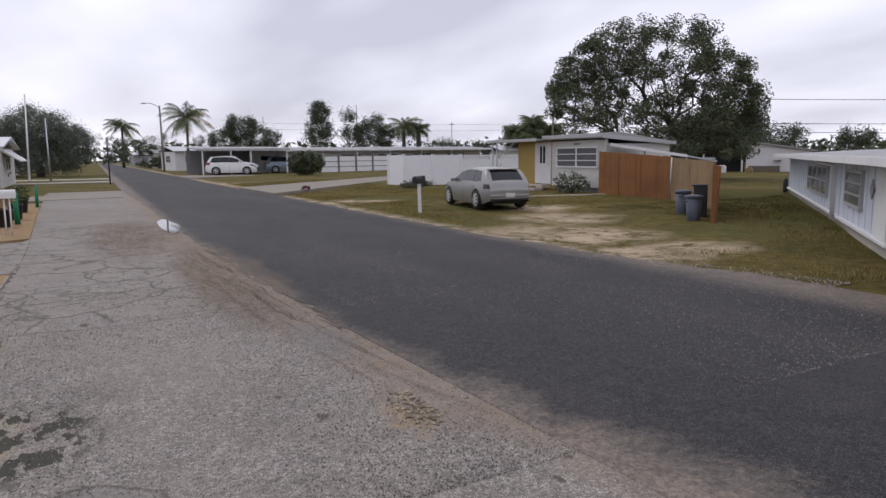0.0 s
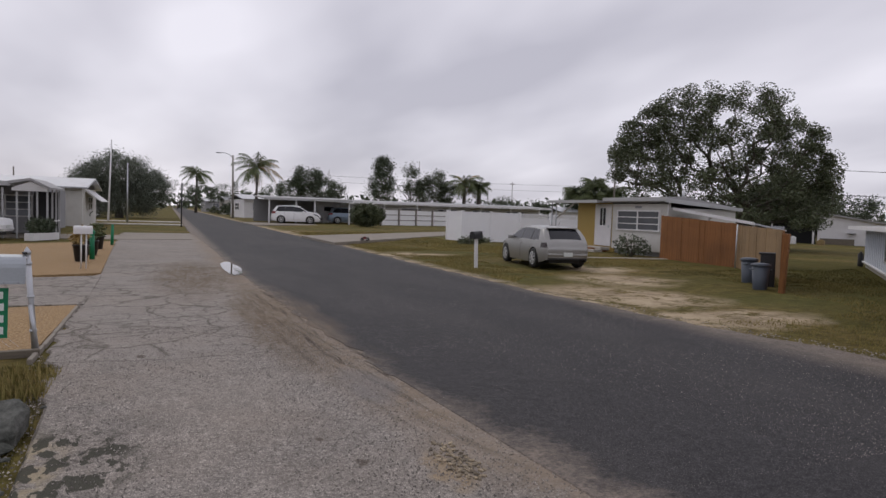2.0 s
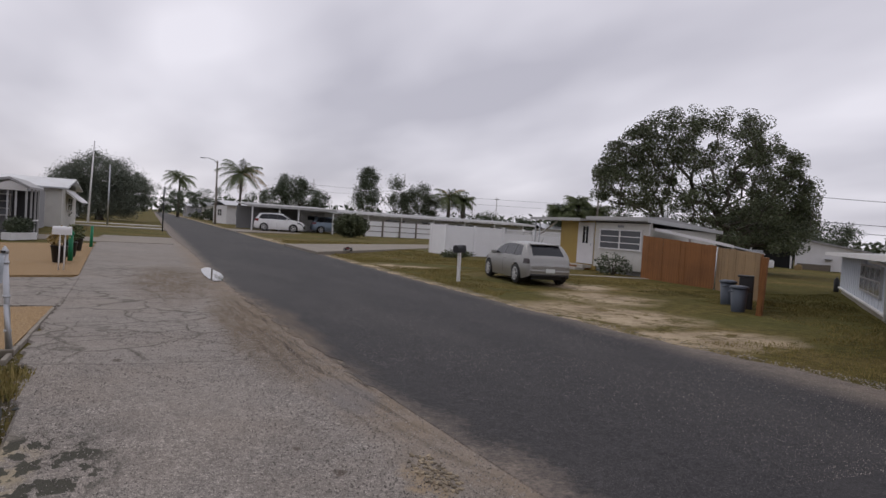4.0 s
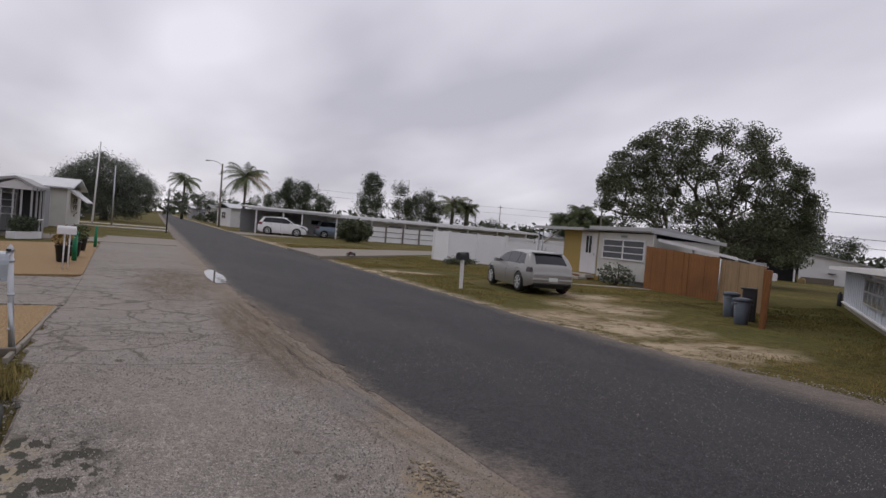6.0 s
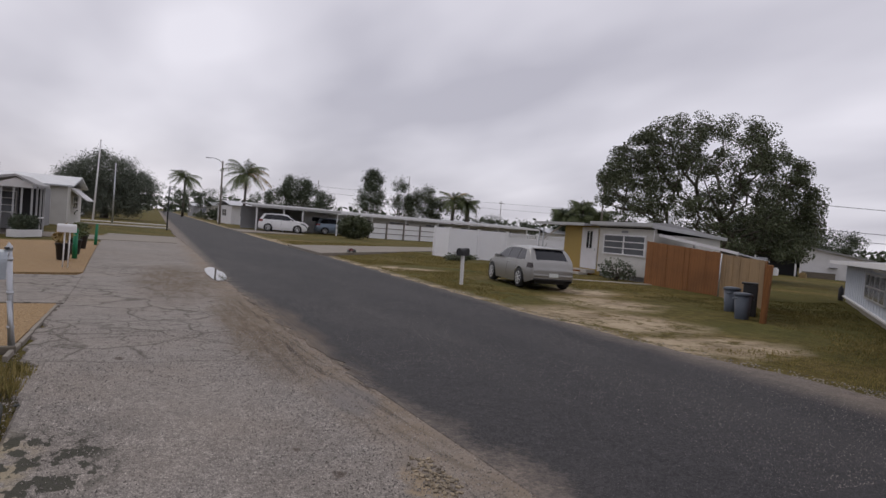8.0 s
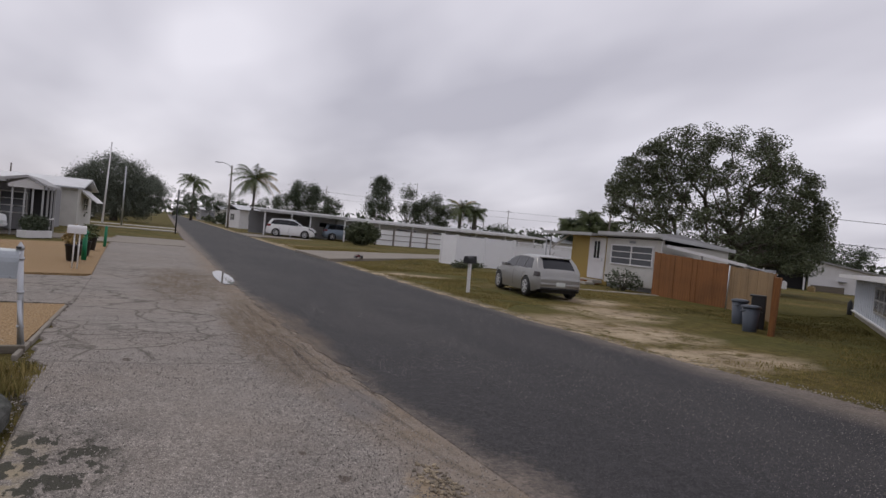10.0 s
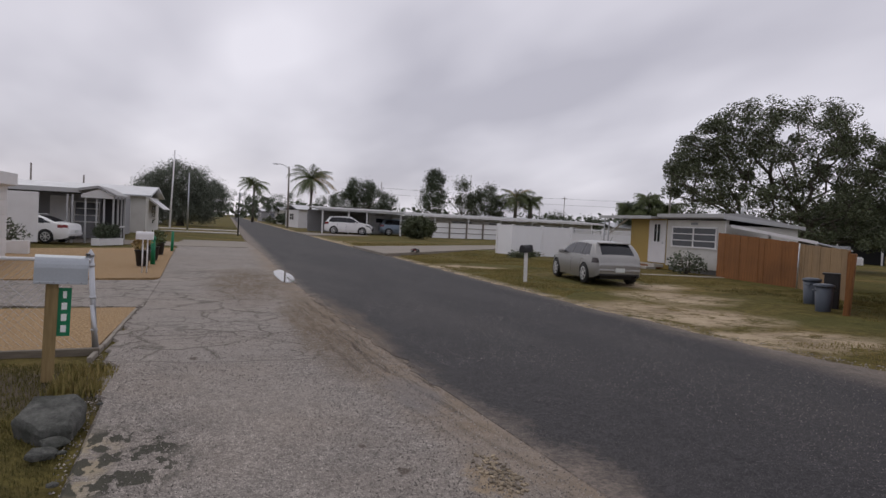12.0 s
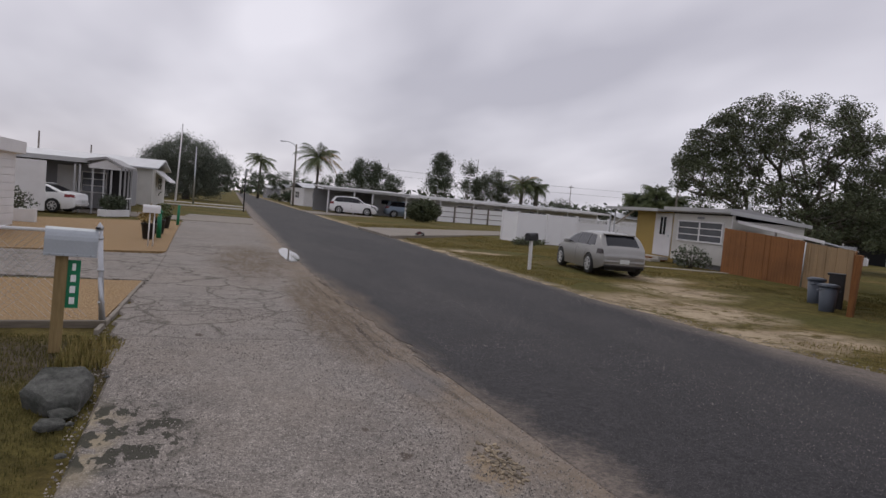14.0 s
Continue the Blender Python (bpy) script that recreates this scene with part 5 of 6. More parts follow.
m3 = thing("mailbox", "white mailbox on two slim white legs in gravel", "mailbox", pose(-1.93, 18.0, 0.05, 0, 0, 0), "mailboxes")
for s in (-0.05, 0.06):
    part("leg", t1([(s, 0, 0), (s + 0.01, 0, 0.86)], 0.018, 8), "white", m3)
bm = arched_box(BM(), 0.40, 0.17, 0.2)
bmesh.ops.transform(bm, matrix=Matrix.Translation((0, 0, 0.85)), verts=bm.verts)
part("box", bm, "white", m3)

# puddle
bm = BM()
vs = []
for k in range(36):
    a = 2 * math.pi * k / 36
    r = 1.0 + 0.22 * noise.noise((math.cos(a) * 1.6, math.sin(a) * 1.6, 4.0)) + 0.08 * noise.noise((math.cos(a) * 5, math.sin(a) * 5, 1.0))
    vs.append(bm.verts.new((1.50 + 0.225 * r * math.cos(a) , 18.2 + 2.1 * r * math.sin(a), 0.05)))
bm.faces.new(vs)
single("puddle", bm, "water", "still rainwater puddle reflecting the sky", "puddle", None, "", "structure")

# ---- poles, lamps and wires ----
lp = thing("street_lamp", "weathered street lamp pole with curved arm", "street lamp", pose(8.3, 98.7, 0, 0, -0.5, 0))
part("pole", t1([(0, 0, 0), (0, 0, 9.0)], [0.16, 0.11], 10), "pole", lp)
part("arm", t1([(0, 0, 8.6), (-0.5, 0, 9.1), (-1.2, 0, 9.3), (-1.7, 0, 9.3)], 0.045, 8), "metal", lp)
part("lamp_head", b1((-1.95, 0, 9.27), (0.7, 0.28, 0.14), 0.05), "metal", lp)
single("flag_pole", t1([(0, 0, 0), (0.25, 0, 7.3)], [0.09, 0.05], 8), "white", "tall bare white flag pole leaning slightly", "flag pole", pose(-5.16, 66.5, 0.05), "poles")
single("flag_pole", t1([(0, 0, 0), (0.0, 0, 5.05)], [0.07, 0.045], 8), "metal", "shorter bare grey flag pole", "flag pole", pose(-3.35, 62, 0.05), "poles")
ps = thing("sign_post", "dark sign post seen edge-on at the road", "sign post", pose(0.8, 53.7, 0))
part("post", t1([(0, 0, 0), (0, 0, 3.35)], 0.05, 8), "black", ps)
part("sign", b1((0.02, 0, 3.0), (0.12, 0.6, 0.7), 0.02), "shade", ps)
for x, y, hgt, arm in ((36.15, 47.9, 7.7, 0), (28.4, 126.8, 9.4, 0), (48.7, 131.3, 12.5, 0), (66.7, 123.1, 8.7, 1), (-14.3, 57.3, 4.8, 0), (-12.7, 67.9, 4.6, 0), (62.0, 125.0, 7.4, 1)):
    u = thing("utility_pole", "slim weathered wooden utility pole", "utility pole", pose(x, y, 0), "utility poles")
    part("pole", t1([(0, 0, 0), (0, 0, hgt)], [0.085, 0.06], 8), "pole", u)
    if arm:
        part("crossarm", b1((0, 0, hgt - 0.4), (1.2, 0.1, 0.1)), "pole", u)


def cable(a, b, sag, label="thin black overhead cable"):
    a, b = Vector(a), Vector(b)
    pts = [a.lerp(b, i / 14) - Vector((0, 0, sag * 4 * (i / 14) * (1 - i / 14))) for i in range(15)]
    single("overhead_cable", tube(BM(), pts, 0.02, 4, False), "wire", label, "cable", None, "cables")


cable((28, 150, 9.5), (110, 118, 9.2), 0.6)
cable((28, 150, 8.2), (110, 118, 7.8), 0.6)
cable((36.15, 47.9, 7.2), (56.0, 24.0, 5.3), 0.3)
cable((36.15, 47.9, 5.0), (58.0, 22.0, 3.6), 0.3)
cable((36.15, 47.9, 4.4), (58.0, 22.0, 2.9), 0.3)

# ---- plants ----


def leaves(centers, size, rng, flat=0.6):
    """Small bent leaf quads round given points, as vertex and face lists."""
    c = np.asarray(centers)
    n = len(c)
    d1 = rng.normal(size=(n, 3))
    d1[:, 2] *= flat
    d1 /= np.linalg.norm(d1, axis=1)[:, None]
    d2 = np.cross(d1, rng.normal(size=(n, 3)))
    d2 /= np.linalg.norm(d2, axis=1)[:, None]
    s = size * rng.uniform(0.6, 1.4, size=(n, 1))
    v = np.stack([c - d1 * s, c + d2 * s * 0.45, c + d1 * s, c - d2 * s * 0.45], 1).reshape(-1, 3)
    f = [(4 * i, 4 * i + 1, 4 * i + 2, 4 * i + 3) for i in range(n)]
    return v.tolist(), f


def crown_points(rng, lobes, per, clump, gap=0.0):
    """Leaf points in clumps that sit mainly in the outer shell of each lobe."""
    out = []
    for cx, cy, cz, rx, ry, rz, k in lobes:
        for _ in range(k):
            d = rng.normal(size=3)
            d /= np.linalg.norm(d)
            r = rng.uniform(0.45, 1.0) ** 0.6
            p = np.array([cx + d[0] * rx * r, cy + d[1] * ry * r, cz + d[2] * rz * r])
            out.append(p + rng.normal(size=(per, 3)) * clump)
    return np.concatenate(out)


def limb(bm, p, d, length, r, depth, rng, tips):
    pts, rad = [p], [r]
    q, dd = Vector(p), Vector(d)
    for i in range(4):
        dd = (dd + Vector(rng.normal(size=3) * 0.14)).normalized()
        q = q + dd * (length / 4)
        pts.append(q.copy())
        rad.append(r * (1 - 0.14 * (i + 1)))
    tube(bm, pts, rad, 7 if depth > 1 else 5, False)
    if depth == 0:
        tips.append(q)
        return
    for k in range(3):
        side = Vector(rng.normal(size=3))
        nd = (dd * 0.9 + side.normalized() * 0.65 + Vector((0, 0, 0.12))).normalized()
        limb(bm, pts[-1 - (k % 2)], nd, length * 0.72, rad[-1] * 0.72, depth - 1, rng, tips)


def tree(name, label, x, y, trunk_h, r, lobes, per, clump, size, mat, seed, depth=2, lean=0.0):
    rng = np.random.default_rng(seed)
    t = thing(name, label, "tree", pose(x, y, 0), "")
    bm, tips = BM(), []
    tube(bm, [(0, 0, -0.1), (0.02, 0, 0.25), (lean * 0.5, 0, trunk_h * 0.6), (lean, 0, trunk_h)], [r * 1.5, r * 1.1, r, r * 0.9], 10, False)
    top = max(l[2] + l[5] for l in lobes)
    for k in range(5):
        a = 2 * math.pi * k / 5 + rng.uniform(0, 0.6)
        limb(bm, Vector((lean, 0, trunk_h * rng.uniform(0.8, 1.0))), Vector((math.cos(a) * 0.75, math.sin(a) * 0.75, 0.9)).normalized(), (top - trunk_h) * 0.33, r * 0.5, depth, rng, tips)
    part("trunk", bm, "bark", t)
    pts = crown_points(rng, lobes, per, clump)
    if tips:
        tp = np.array([list(p) for p in tips])
        extra = np.repeat(tp, max(1, per // 2), axis=0) + rng.normal(size=(len(tp) * max(1, per // 2), 3)) * clump * 0.8
        pts = np.concatenate([pts, extra])
    v, f = leaves(pts, size, rng)
    ob = pydata("crown", v, f, mat)
    ob.parent = t
    tagged(ob, "many small leaves", kind="stuff")
    return t


def branching_crown(rng, targets, fork, r_twig):
    """Limbs that grow from a fork to every target: each target joins the nearest limb already grown; limbs thicken by what they carry."""
    order = np.argsort(np.linalg.norm(targets - fork, axis=1))
    nodes, up = [fork], [-1]
    for i in order:
        p = targets[i]
        q = np.array(nodes)
        gap = np.linalg.norm(q - p, axis=1) + 0.35 * np.linalg.norm(q - fork, axis=1) + 0.9 * np.maximum(0.0, q[:, 2] - p[2])
        k = int(np.argmin(gap))
        a = nodes[k]
        back = nodes[up[k]] if up[k] >= 0 else a - np.array([0, 0, 1.0])
        steps = max(1, int(np.linalg.norm(p - a) / 0.55))
        along = (a - back) / max(1e-6, np.linalg.norm(a - back)) * np.linalg.norm(p - a) * 0.35
        for u in np.linspace(0, 1, steps + 1)[1:]:
            mid = a * (1 - u) + p * u + along * 2 * u * (1 - u) + rng.normal(size=3) * 0.05
            up.append(k)
            nodes.append(mid)
            k = len(nodes) - 1
    load = np.ones(len(nodes))
    for i in range(len(nodes) - 1, 0, -1):
        load[up[i]] += load[i]
    radius = r_twig * load ** 0.46
    bm = BM()
    for i in range(1, len(nodes)):
        tube(bm, [tuple(nodes[up[i]]), tuple(nodes[i])], [min(radius[up[i]], 1.35 * radius[i]), radius[i]], 7 if load[i] > 30 else 4, False)
    return bm, np.array(nodes), load


def big_oak(x, y):
    """The large oak behind the house: a short trunk that forks low, a broad dome of leaf tufts with sky between them."""
    rng = np.random.default_rng(11)
    t = thing("oak_tree", "large broad oak with small dark leaves and sky gaps", "tree", pose(x, y, 0))
    side = np.array([0.7, -0.71, 0.0])
    deep = np.array([0.71, 0.7, 0.0])
    dome = [(-6.4, 5.7, 4.4), (-5.2, 7.8, 3.2), (-3.8, 9.15, 2.5), (-1.8, 9.75, 1.9), (0.4, 9.8, 1.7), (2.2, 9.5, 1.7), (3.9, 8.8, 1.6), (5.2, 7.2, 1.6), (6.1, 5.4, 2.2), (6.4, 4.2, 3.2)]
    us, tops, lows = [np.array(v) for v in zip(*dome)]
    targets = []
    while len(targets) < 600:
        u, w = rng.uniform(-6.2, 6.2), rng.uniform(-1, 1)
        hi, lo = np.interp(u, us, tops), np.interp(u, us, lows)
        v = rng.uniform(0, 1) ** (0.8 if u < -3 else 0.95)
        z = lo + (hi - lo) * v
        reach = 4.6 * math.sqrt(max(0.05, 1 - (u / 7.2) ** 2)) * math.sqrt(max(0.08, 1 - 0.85 * v ** 2))
        # few tufts deep inside, many in the shell
        inner = (u / 6.8) ** 2 + w ** 2 + ((z - 5.0) / 5.0) ** 2
        if inner < 0.3 and rng.uniform() < 0.5:
            continue
        if u < -4.2 and z < 5.6 and rng.uniform() < 0.5:
            continue
        targets.append(side * u + deep * w * reach + np.array([0, 0, z]))
    targets = np.array(targets)
    fork = side * 1.7 + np.array([0, 0, 1.3])
    bm, nodes, load = branching_crown(rng, targets, fork, 0.0165)
    b0 = side * 1.7
    tube(bm, [tuple(b0 + np.array([0, 0, -0.1])), tuple(b0 + np.array([0.03, 0, 0.3])), tuple(fork)], [0.62, 0.48, 0.44], 12, False)
    part("trunk", bm, "bark", t, "dark trunk forking low into many limbs")
    pts = []
    for p in targets:
        k = int(rng.uniform(85, 240))
        tuft = rng.normal(size=(k, 3))
        tuft *= np.minimum(1.0, 1.5 / np.linalg.norm(tuft, axis=1))[:, None]
        pts.append(p + tuft * rng.uniform(0.2, 0.42) * np.array([1.1, 1.1, 0.8]))
    twigs = nodes[load < 5]
    pts.append(np.repeat(twigs, 4, axis=0) + rng.uniform(-1, 1, size=(len(twigs) * 4, 3)) * 0.3)
    v, f = leaves(np.concatenate(pts), 0.072, rng)
    ob = pydata("crown", v, f, "leaf")
    ob.parent = t
    tagged(ob, "many small leaves", kind="stuff")


big_oak(31.0, 31.0)
tree("bushy_tree", "dense dark bushy tree behind the back home", 55.2, 46.0, 1.6, 0.3,
     [(0.66 * u, -0.75 * u, z, rr, rr, rz, k) for u, z, rr, rz, k in [(-2.6, 3.4, 2.2, 1.9, 80), (-0.4, 4.2, 2.5, 2.1, 110), (2.0, 3.6, 2.2, 1.9, 90), (0.2, 2.0, 3.4, 1.6, 110)]], 100, 0.34, 0.11, "leaf", 12, 1)
tree("tree", "dark dense foliage round the cabbage palms", 58.6, 82.6, 2.0, 0.2, [(0, 0, 4.9, 2.6, 2.4, 2.2, 110), (-2.2, 1.2, 4.2, 1.9, 1.8, 1.9, 70), (2.4, -1.6, 4.2, 1.9, 1.8, 1.9, 70)], 110, 0.3, 0.12, "leaf_dark", 13, 1)
tree("shade_tree", "broad grey-green shade tree beside the flag poles", -5.4, 84.0, 1.6, 0.4,
     [(0, 0, 4.9, 4.0, 4, 2.4, 260), (-3.0, 0, 3.6, 2.6, 3, 2.0, 150), (2.8, 0, 3.4, 2.6, 3, 2.1, 150), (0, 0, 1.9, 4.8, 3, 1.5, 190)], 110, 0.36, 0.08, "leaf_haze", 5)
FAR = [
    (18.9, 98.2, 5.0, [(0, 0, 6.2, 2.4, 2.4, 2.1, 70), (2.6, 0, 4.6, 2.8, 2.4, 1.7, 60), (-2.4, 0, 4.2, 2.2, 2, 1.7, 40)], "leaf_dark", "dark rounded tree behind the long home"),
    (29.7, 95.5, 5.0, [(0, 0, 8.3, 1.3, 1.3, 1.4, 40), (-0.3, 0, 5.6, 1.9, 1.6, 2.2, 60)], "leaf_dark", "tall dark narrow tree above the long home"),
    (33.8, 94.1, 6.0, [(0, 0, 7.9, 1.2, 1.2, 1.0, 12), (0.2, 0, 5.4, 1.4, 1.4, 1.8, 18)], "leaf_grey", "thin half-bare tree with open branches"),
    (37.2, 93.0, 3.5, [(0, 0, 5.8, 1.8, 1.6, 2.1, 45), (-1.8, 0, 4.8, 1.6, 1.4, 1.8, 35), (2.2, 0, 4.6, 1.8, 1.6, 1.8, 35)], "leaf_grey", "grey-green feathery tree behind the fence"),
    (46.0, 88.0, 2.0, [(0, 0, 2.6, 3.0, 2, 1.4, 40), (4.5, -2, 2.4, 2.6, 2, 1.2, 30)], "leaf_grey", "low olive-green garden trees"),
    (12, 150, 3.0, [(0, 0, 4.4, 4.5, 3, 2.6, 50), (-6, 0, 3.8, 3.6, 3, 2.2, 40)], "leaf_dark", "dark trees far along the road"),
    (2.5, 260, 4.0, [(0, 0, 6, 9, 4, 4.5, 60)], "leaf_dark", "dark trees at the road's end"),
    (26, 165, 3.0, [(0, 0, 5, 7, 3, 3.0, 60)], "leaf_dark", "dark trees far behind homes"),
    (-7, 140, 3.0, [(0, 0, 5.0, 5.5, 4, 3.4, 60)], "leaf_dark", "dark trees on the far verge"),
    (70, 50, 3.0, [(0, 0, 3.6, 3.0, 3.0, 1.4, 40)], "leaf_dark", "dark treetop behind the back home"),
    (78, 46, 3.0, [(0, 0, 3.6, 2.2, 2.2, 1.4, 30)], "leaf_dark", "dark treetop behind the pale blue home"),
]
for i, (x, y, th, lobes, mat, label) in enumerate(FAR):
    tree("tree", label, x, y, th * 0.5, 0.2, lobes, 120, 0.34, 0.105, mat, 40 + i, 1)
# a far belt of woods that closes the horizon
rng = np.random.default_rng(3)
pts = []
for a in np.linspace(-1.6, 1.6, 260):
    D = rng.uniform(330, 420)
    if abs(a - 0.008) < 0.01:
        continue
    hgt = rng.uniform(5, 11)
    pts.append(np.array([D * math.sin(a), D * math.cos(a), 0]) + np.stack([rng.normal(size=60) * 5, rng.normal(size=60) * 5, rng.uniform(0, hgt, size=60)], 1))
v, f = leaves(np.concatenate(pts), 1.6, rng)
tagged(pydata("far_woods", v, f, "leaf_dark"), "dark belt of far trees on the horizon", "woods", kind="stuff")


def palm(x, y, h, r, n, L, seed, dry, label, droop=0.75):
    rng = np.random.default_rng(seed)
    t = thing("palm_tree", label, "palm tree", pose(x, y, 0), "palms")
    part("trunk", t1([(0, 0, 0), (0.1, 0, h * 0.4), (0.15, 0, h * 0.8), (0.1, 0, h)], [r * 1.4, r, r * 0.9, r * 0.8], 10), "bark", t)
    for k in range(n):
        a = 2 * math.pi * k / n + rng.uniform(-0.25, 0.25)
        up = rng.uniform(-0.35, 1.7)
        verts, faces = [], []
        p = Vector((0.1, 0, h))
        d = Vector((math.cos(a), math.sin(a), up)).normalized()
        side = Vector((-math.sin(a), math.cos(a), 0))
        seg = 26
        ln = L * rng.uniform(0.8, 1.15)
        for i in range(seg):
            u = i / seg
            wd = 0.30 * ln * math.sin(math.pi * (0.12 + 0.86 * u)) * 0.8
            for s in (-1, 1):
                tip = p + side * s * wd + d * 0.12 * ln - Vector((0, 0, 0.75 * wd + rng.uniform(0, 0.25)))
                j = len(verts)
                verts += [tuple(p), tuple(p + d * ln / seg * 0.75), tuple(tip)]
                faces.append((j, j + 1, j + 2))
            j = len(verts)
            verts += [tuple(p - side * 0.03), tuple(p + side * 0.03), tuple(p + d * ln / seg)]
            faces.append((j, j + 1, j + 2))
            p = p + d * ln / seg
            d = (d - Vector((0, 0, droop * 1.9 / seg))).normalized()
        ob = pydata("frond", verts, faces, "palm_dry" if k < dry else "palm")
        ob.parent = t


palm(9.9, 85.5, 6.7, 0.17, 26, 3.4, 2, 6, "tall palm with drooping dry lower fronds")
palm(5.4, 160, 9.0, 0.25, 26, 4.2, 3, 0, "slender palm far along the road")
palm(41.0, 91.0, 6.2, 0.3, 26, 3.2, 8, 8, "palm with yellowed fronds behind the fence")
palm(43.2, 90.5, 5.8, 0.4, 44, 2.2, 9, 0, "dense dark palm behind the fence")
for x, y, h, k in ((57.9, 81.5, 6.6, 14), (55.6, 83.0, 5.2, 15), (60.0, 80.0, 5.4, 16), (57.0, 80.4, 4.6, 17)):
    palm(x, y, h, 0.22, 46, 2.3, k, 0, "dark cabbage palm behind the yellow-porch home")
palm(-15.9, 68.2, 3.2, 0.16, 40, 1.15, 18, 0, "small dark palm behind the carport home")


def shrub(x, y, rx, ry, h, k, size, mat, seed, label, name="shrub", z=0.05):
    rng = np.random.default_rng(seed)
    t = thing(name, label, "shrub", pose(x, y, z), "shrubs")
    bm = BM()
    for _ in range(9):
        a, q = rng.uniform(0, 6.28), rng.uniform(0.3, 0.8)
        tube(bm, [(0, 0, 0), (0.5 * q * rx * math.cos(a), 0.5 * q * ry * math.sin(a), h * 0.4), (q * rx * math.cos(a), q * ry * math.sin(a), h * 0.85)], [0.025, 0.016, 0.006], 5, False)
    part("stems", bm, "bark", t)
    pts = crown_points(rng, [(0, 0, h * 0.52, rx * 0.9, ry * 0.9, h * 0.46, k)], 14, 0.10 * min(1.0, max(rx, 0.5)))
    pts[:, 2] = np.maximum(pts[:, 2], 0.03)
    v, f = leaves(pts, size, rng)
    ob = pydata("foliage", v, f, mat)
    ob.parent = t
    tagged(ob, kind="stuff")


shrub(17.8, 22.3, 0.8, 1.0, 0.95, 60, 0.06, "leaf_grey", 21, "straggly grey-green shrub before the front window")
shrub(17.5, 61.2, 1.9, 1.9, 2.3, 620, 0.11, "leaf", 22, "large round dark green bush")
shrub(14.3, 30.8, 0.8, 0.6, 0.4, 40, 0.06, "leaf", 23, "low weeds along the white fence")
shrub(15.7, 32.4, 0.9, 0.4, 0.35, 40, 0.06, "leaf", 24, "low weeds along the white fence")
for k in range(3):
    shrub(-5.1 + 0.2 * k, 31.05 + 0.45 * k, 0.27, 0.36, 0.66, 90, 0.04, "leaf_dark", 25 + k, "dark clipped hedge plant in the white planter", z=0.3)
shrub(-6.9, 25.0, 0.8, 0.5, 0.75, 36, 0.06, "leaf_grey", 29, "thin flowering rose shrub behind the low wall", z=0.3)
shrub(-6.6, 55, 1.2, 1.2, 1.2, 60, 0.1, "leaf_dark", 30, "dark green garden shrub beside a home")
shrub(10.0, 118, 2.2, 1.6, 2.6, 80, 0.2, "leaf_dark", 31, "dark garden bush beside the far home")
shrub(9.0, 140, 2.6, 1.6, 1.6, 60, 0.2, "leaf", 32, "low hedge along the far verge")


def potted(x, y, h, mat, seed, label):
    p = thing("flower_pot", label, "plant pot", pose(x, y, 0.06), "pots")
    part("pot", lathe(BM(), [(0.13, 0), (0.15, 0.02), (0.2, h), (0.215, h), (0.215, h + 0.03), (0.18, h + 0.03), (0.17, h - 0.04), (0.02, h - 0.04)], 20), "black", p)
    rng = np.random.default_rng(seed)
    pts = crown_points(rng, [(0, 0, h + 0.22, 0.22, 0.22, 0.26, 26)], 10, 0.05)
    v, f = leaves(pts, 0.06, rng)
    ob = pydata("plant", v, f, mat)
    ob.parent = p
    tagged(ob, kind="stuff")


potted(-2.22, 20.2, 0.42, "palm_dry", 51, "black plastic pot with a dry brown plant")
potted(-2.2, 22.6, 0.42, "palm", 52, "black plastic pot with a green leafy plant")
potted(-2.3, 25.6, 0.42, "palm", 53, "black plastic pot with a yellow-green plant")
gb = thing("garden_post", "green plastic garden post in the gravel", "garden post", pose(-2.02, 20.9, 0.05))
part("post", t1([(0, 0, 0), (0, 0, 0.75)], [0.07, 0.06], 12), "green", gb)
part("cap", lathe(BM(), [(0.08, 0.74), (0.085, 0.78), (0.04, 0.86), (0.01, 0.88)], 12), "green", gb)
single("garden_post", t1([(0, 0, 0), (0.02, 0, 0.8)], [0.06, 0.05], 10), "green", "slim green garden stake by the drive", "garden post", pose(-2.05, 28.2, 0.05))
for yy, dd in ((56.5, 2.2), (65.5, 2.8)):
    slab("driveway", [(-13, yy), (1.0, yy + 0.6), (1.0, yy + dd + 0.6), (-13, yy + dd)], 0.07, 0.1, "concrete", "pale concrete drive across the far lawn", "driveway")

# dry grass: blades joined in patches along the verges
rng = np.random.default_rng(77)


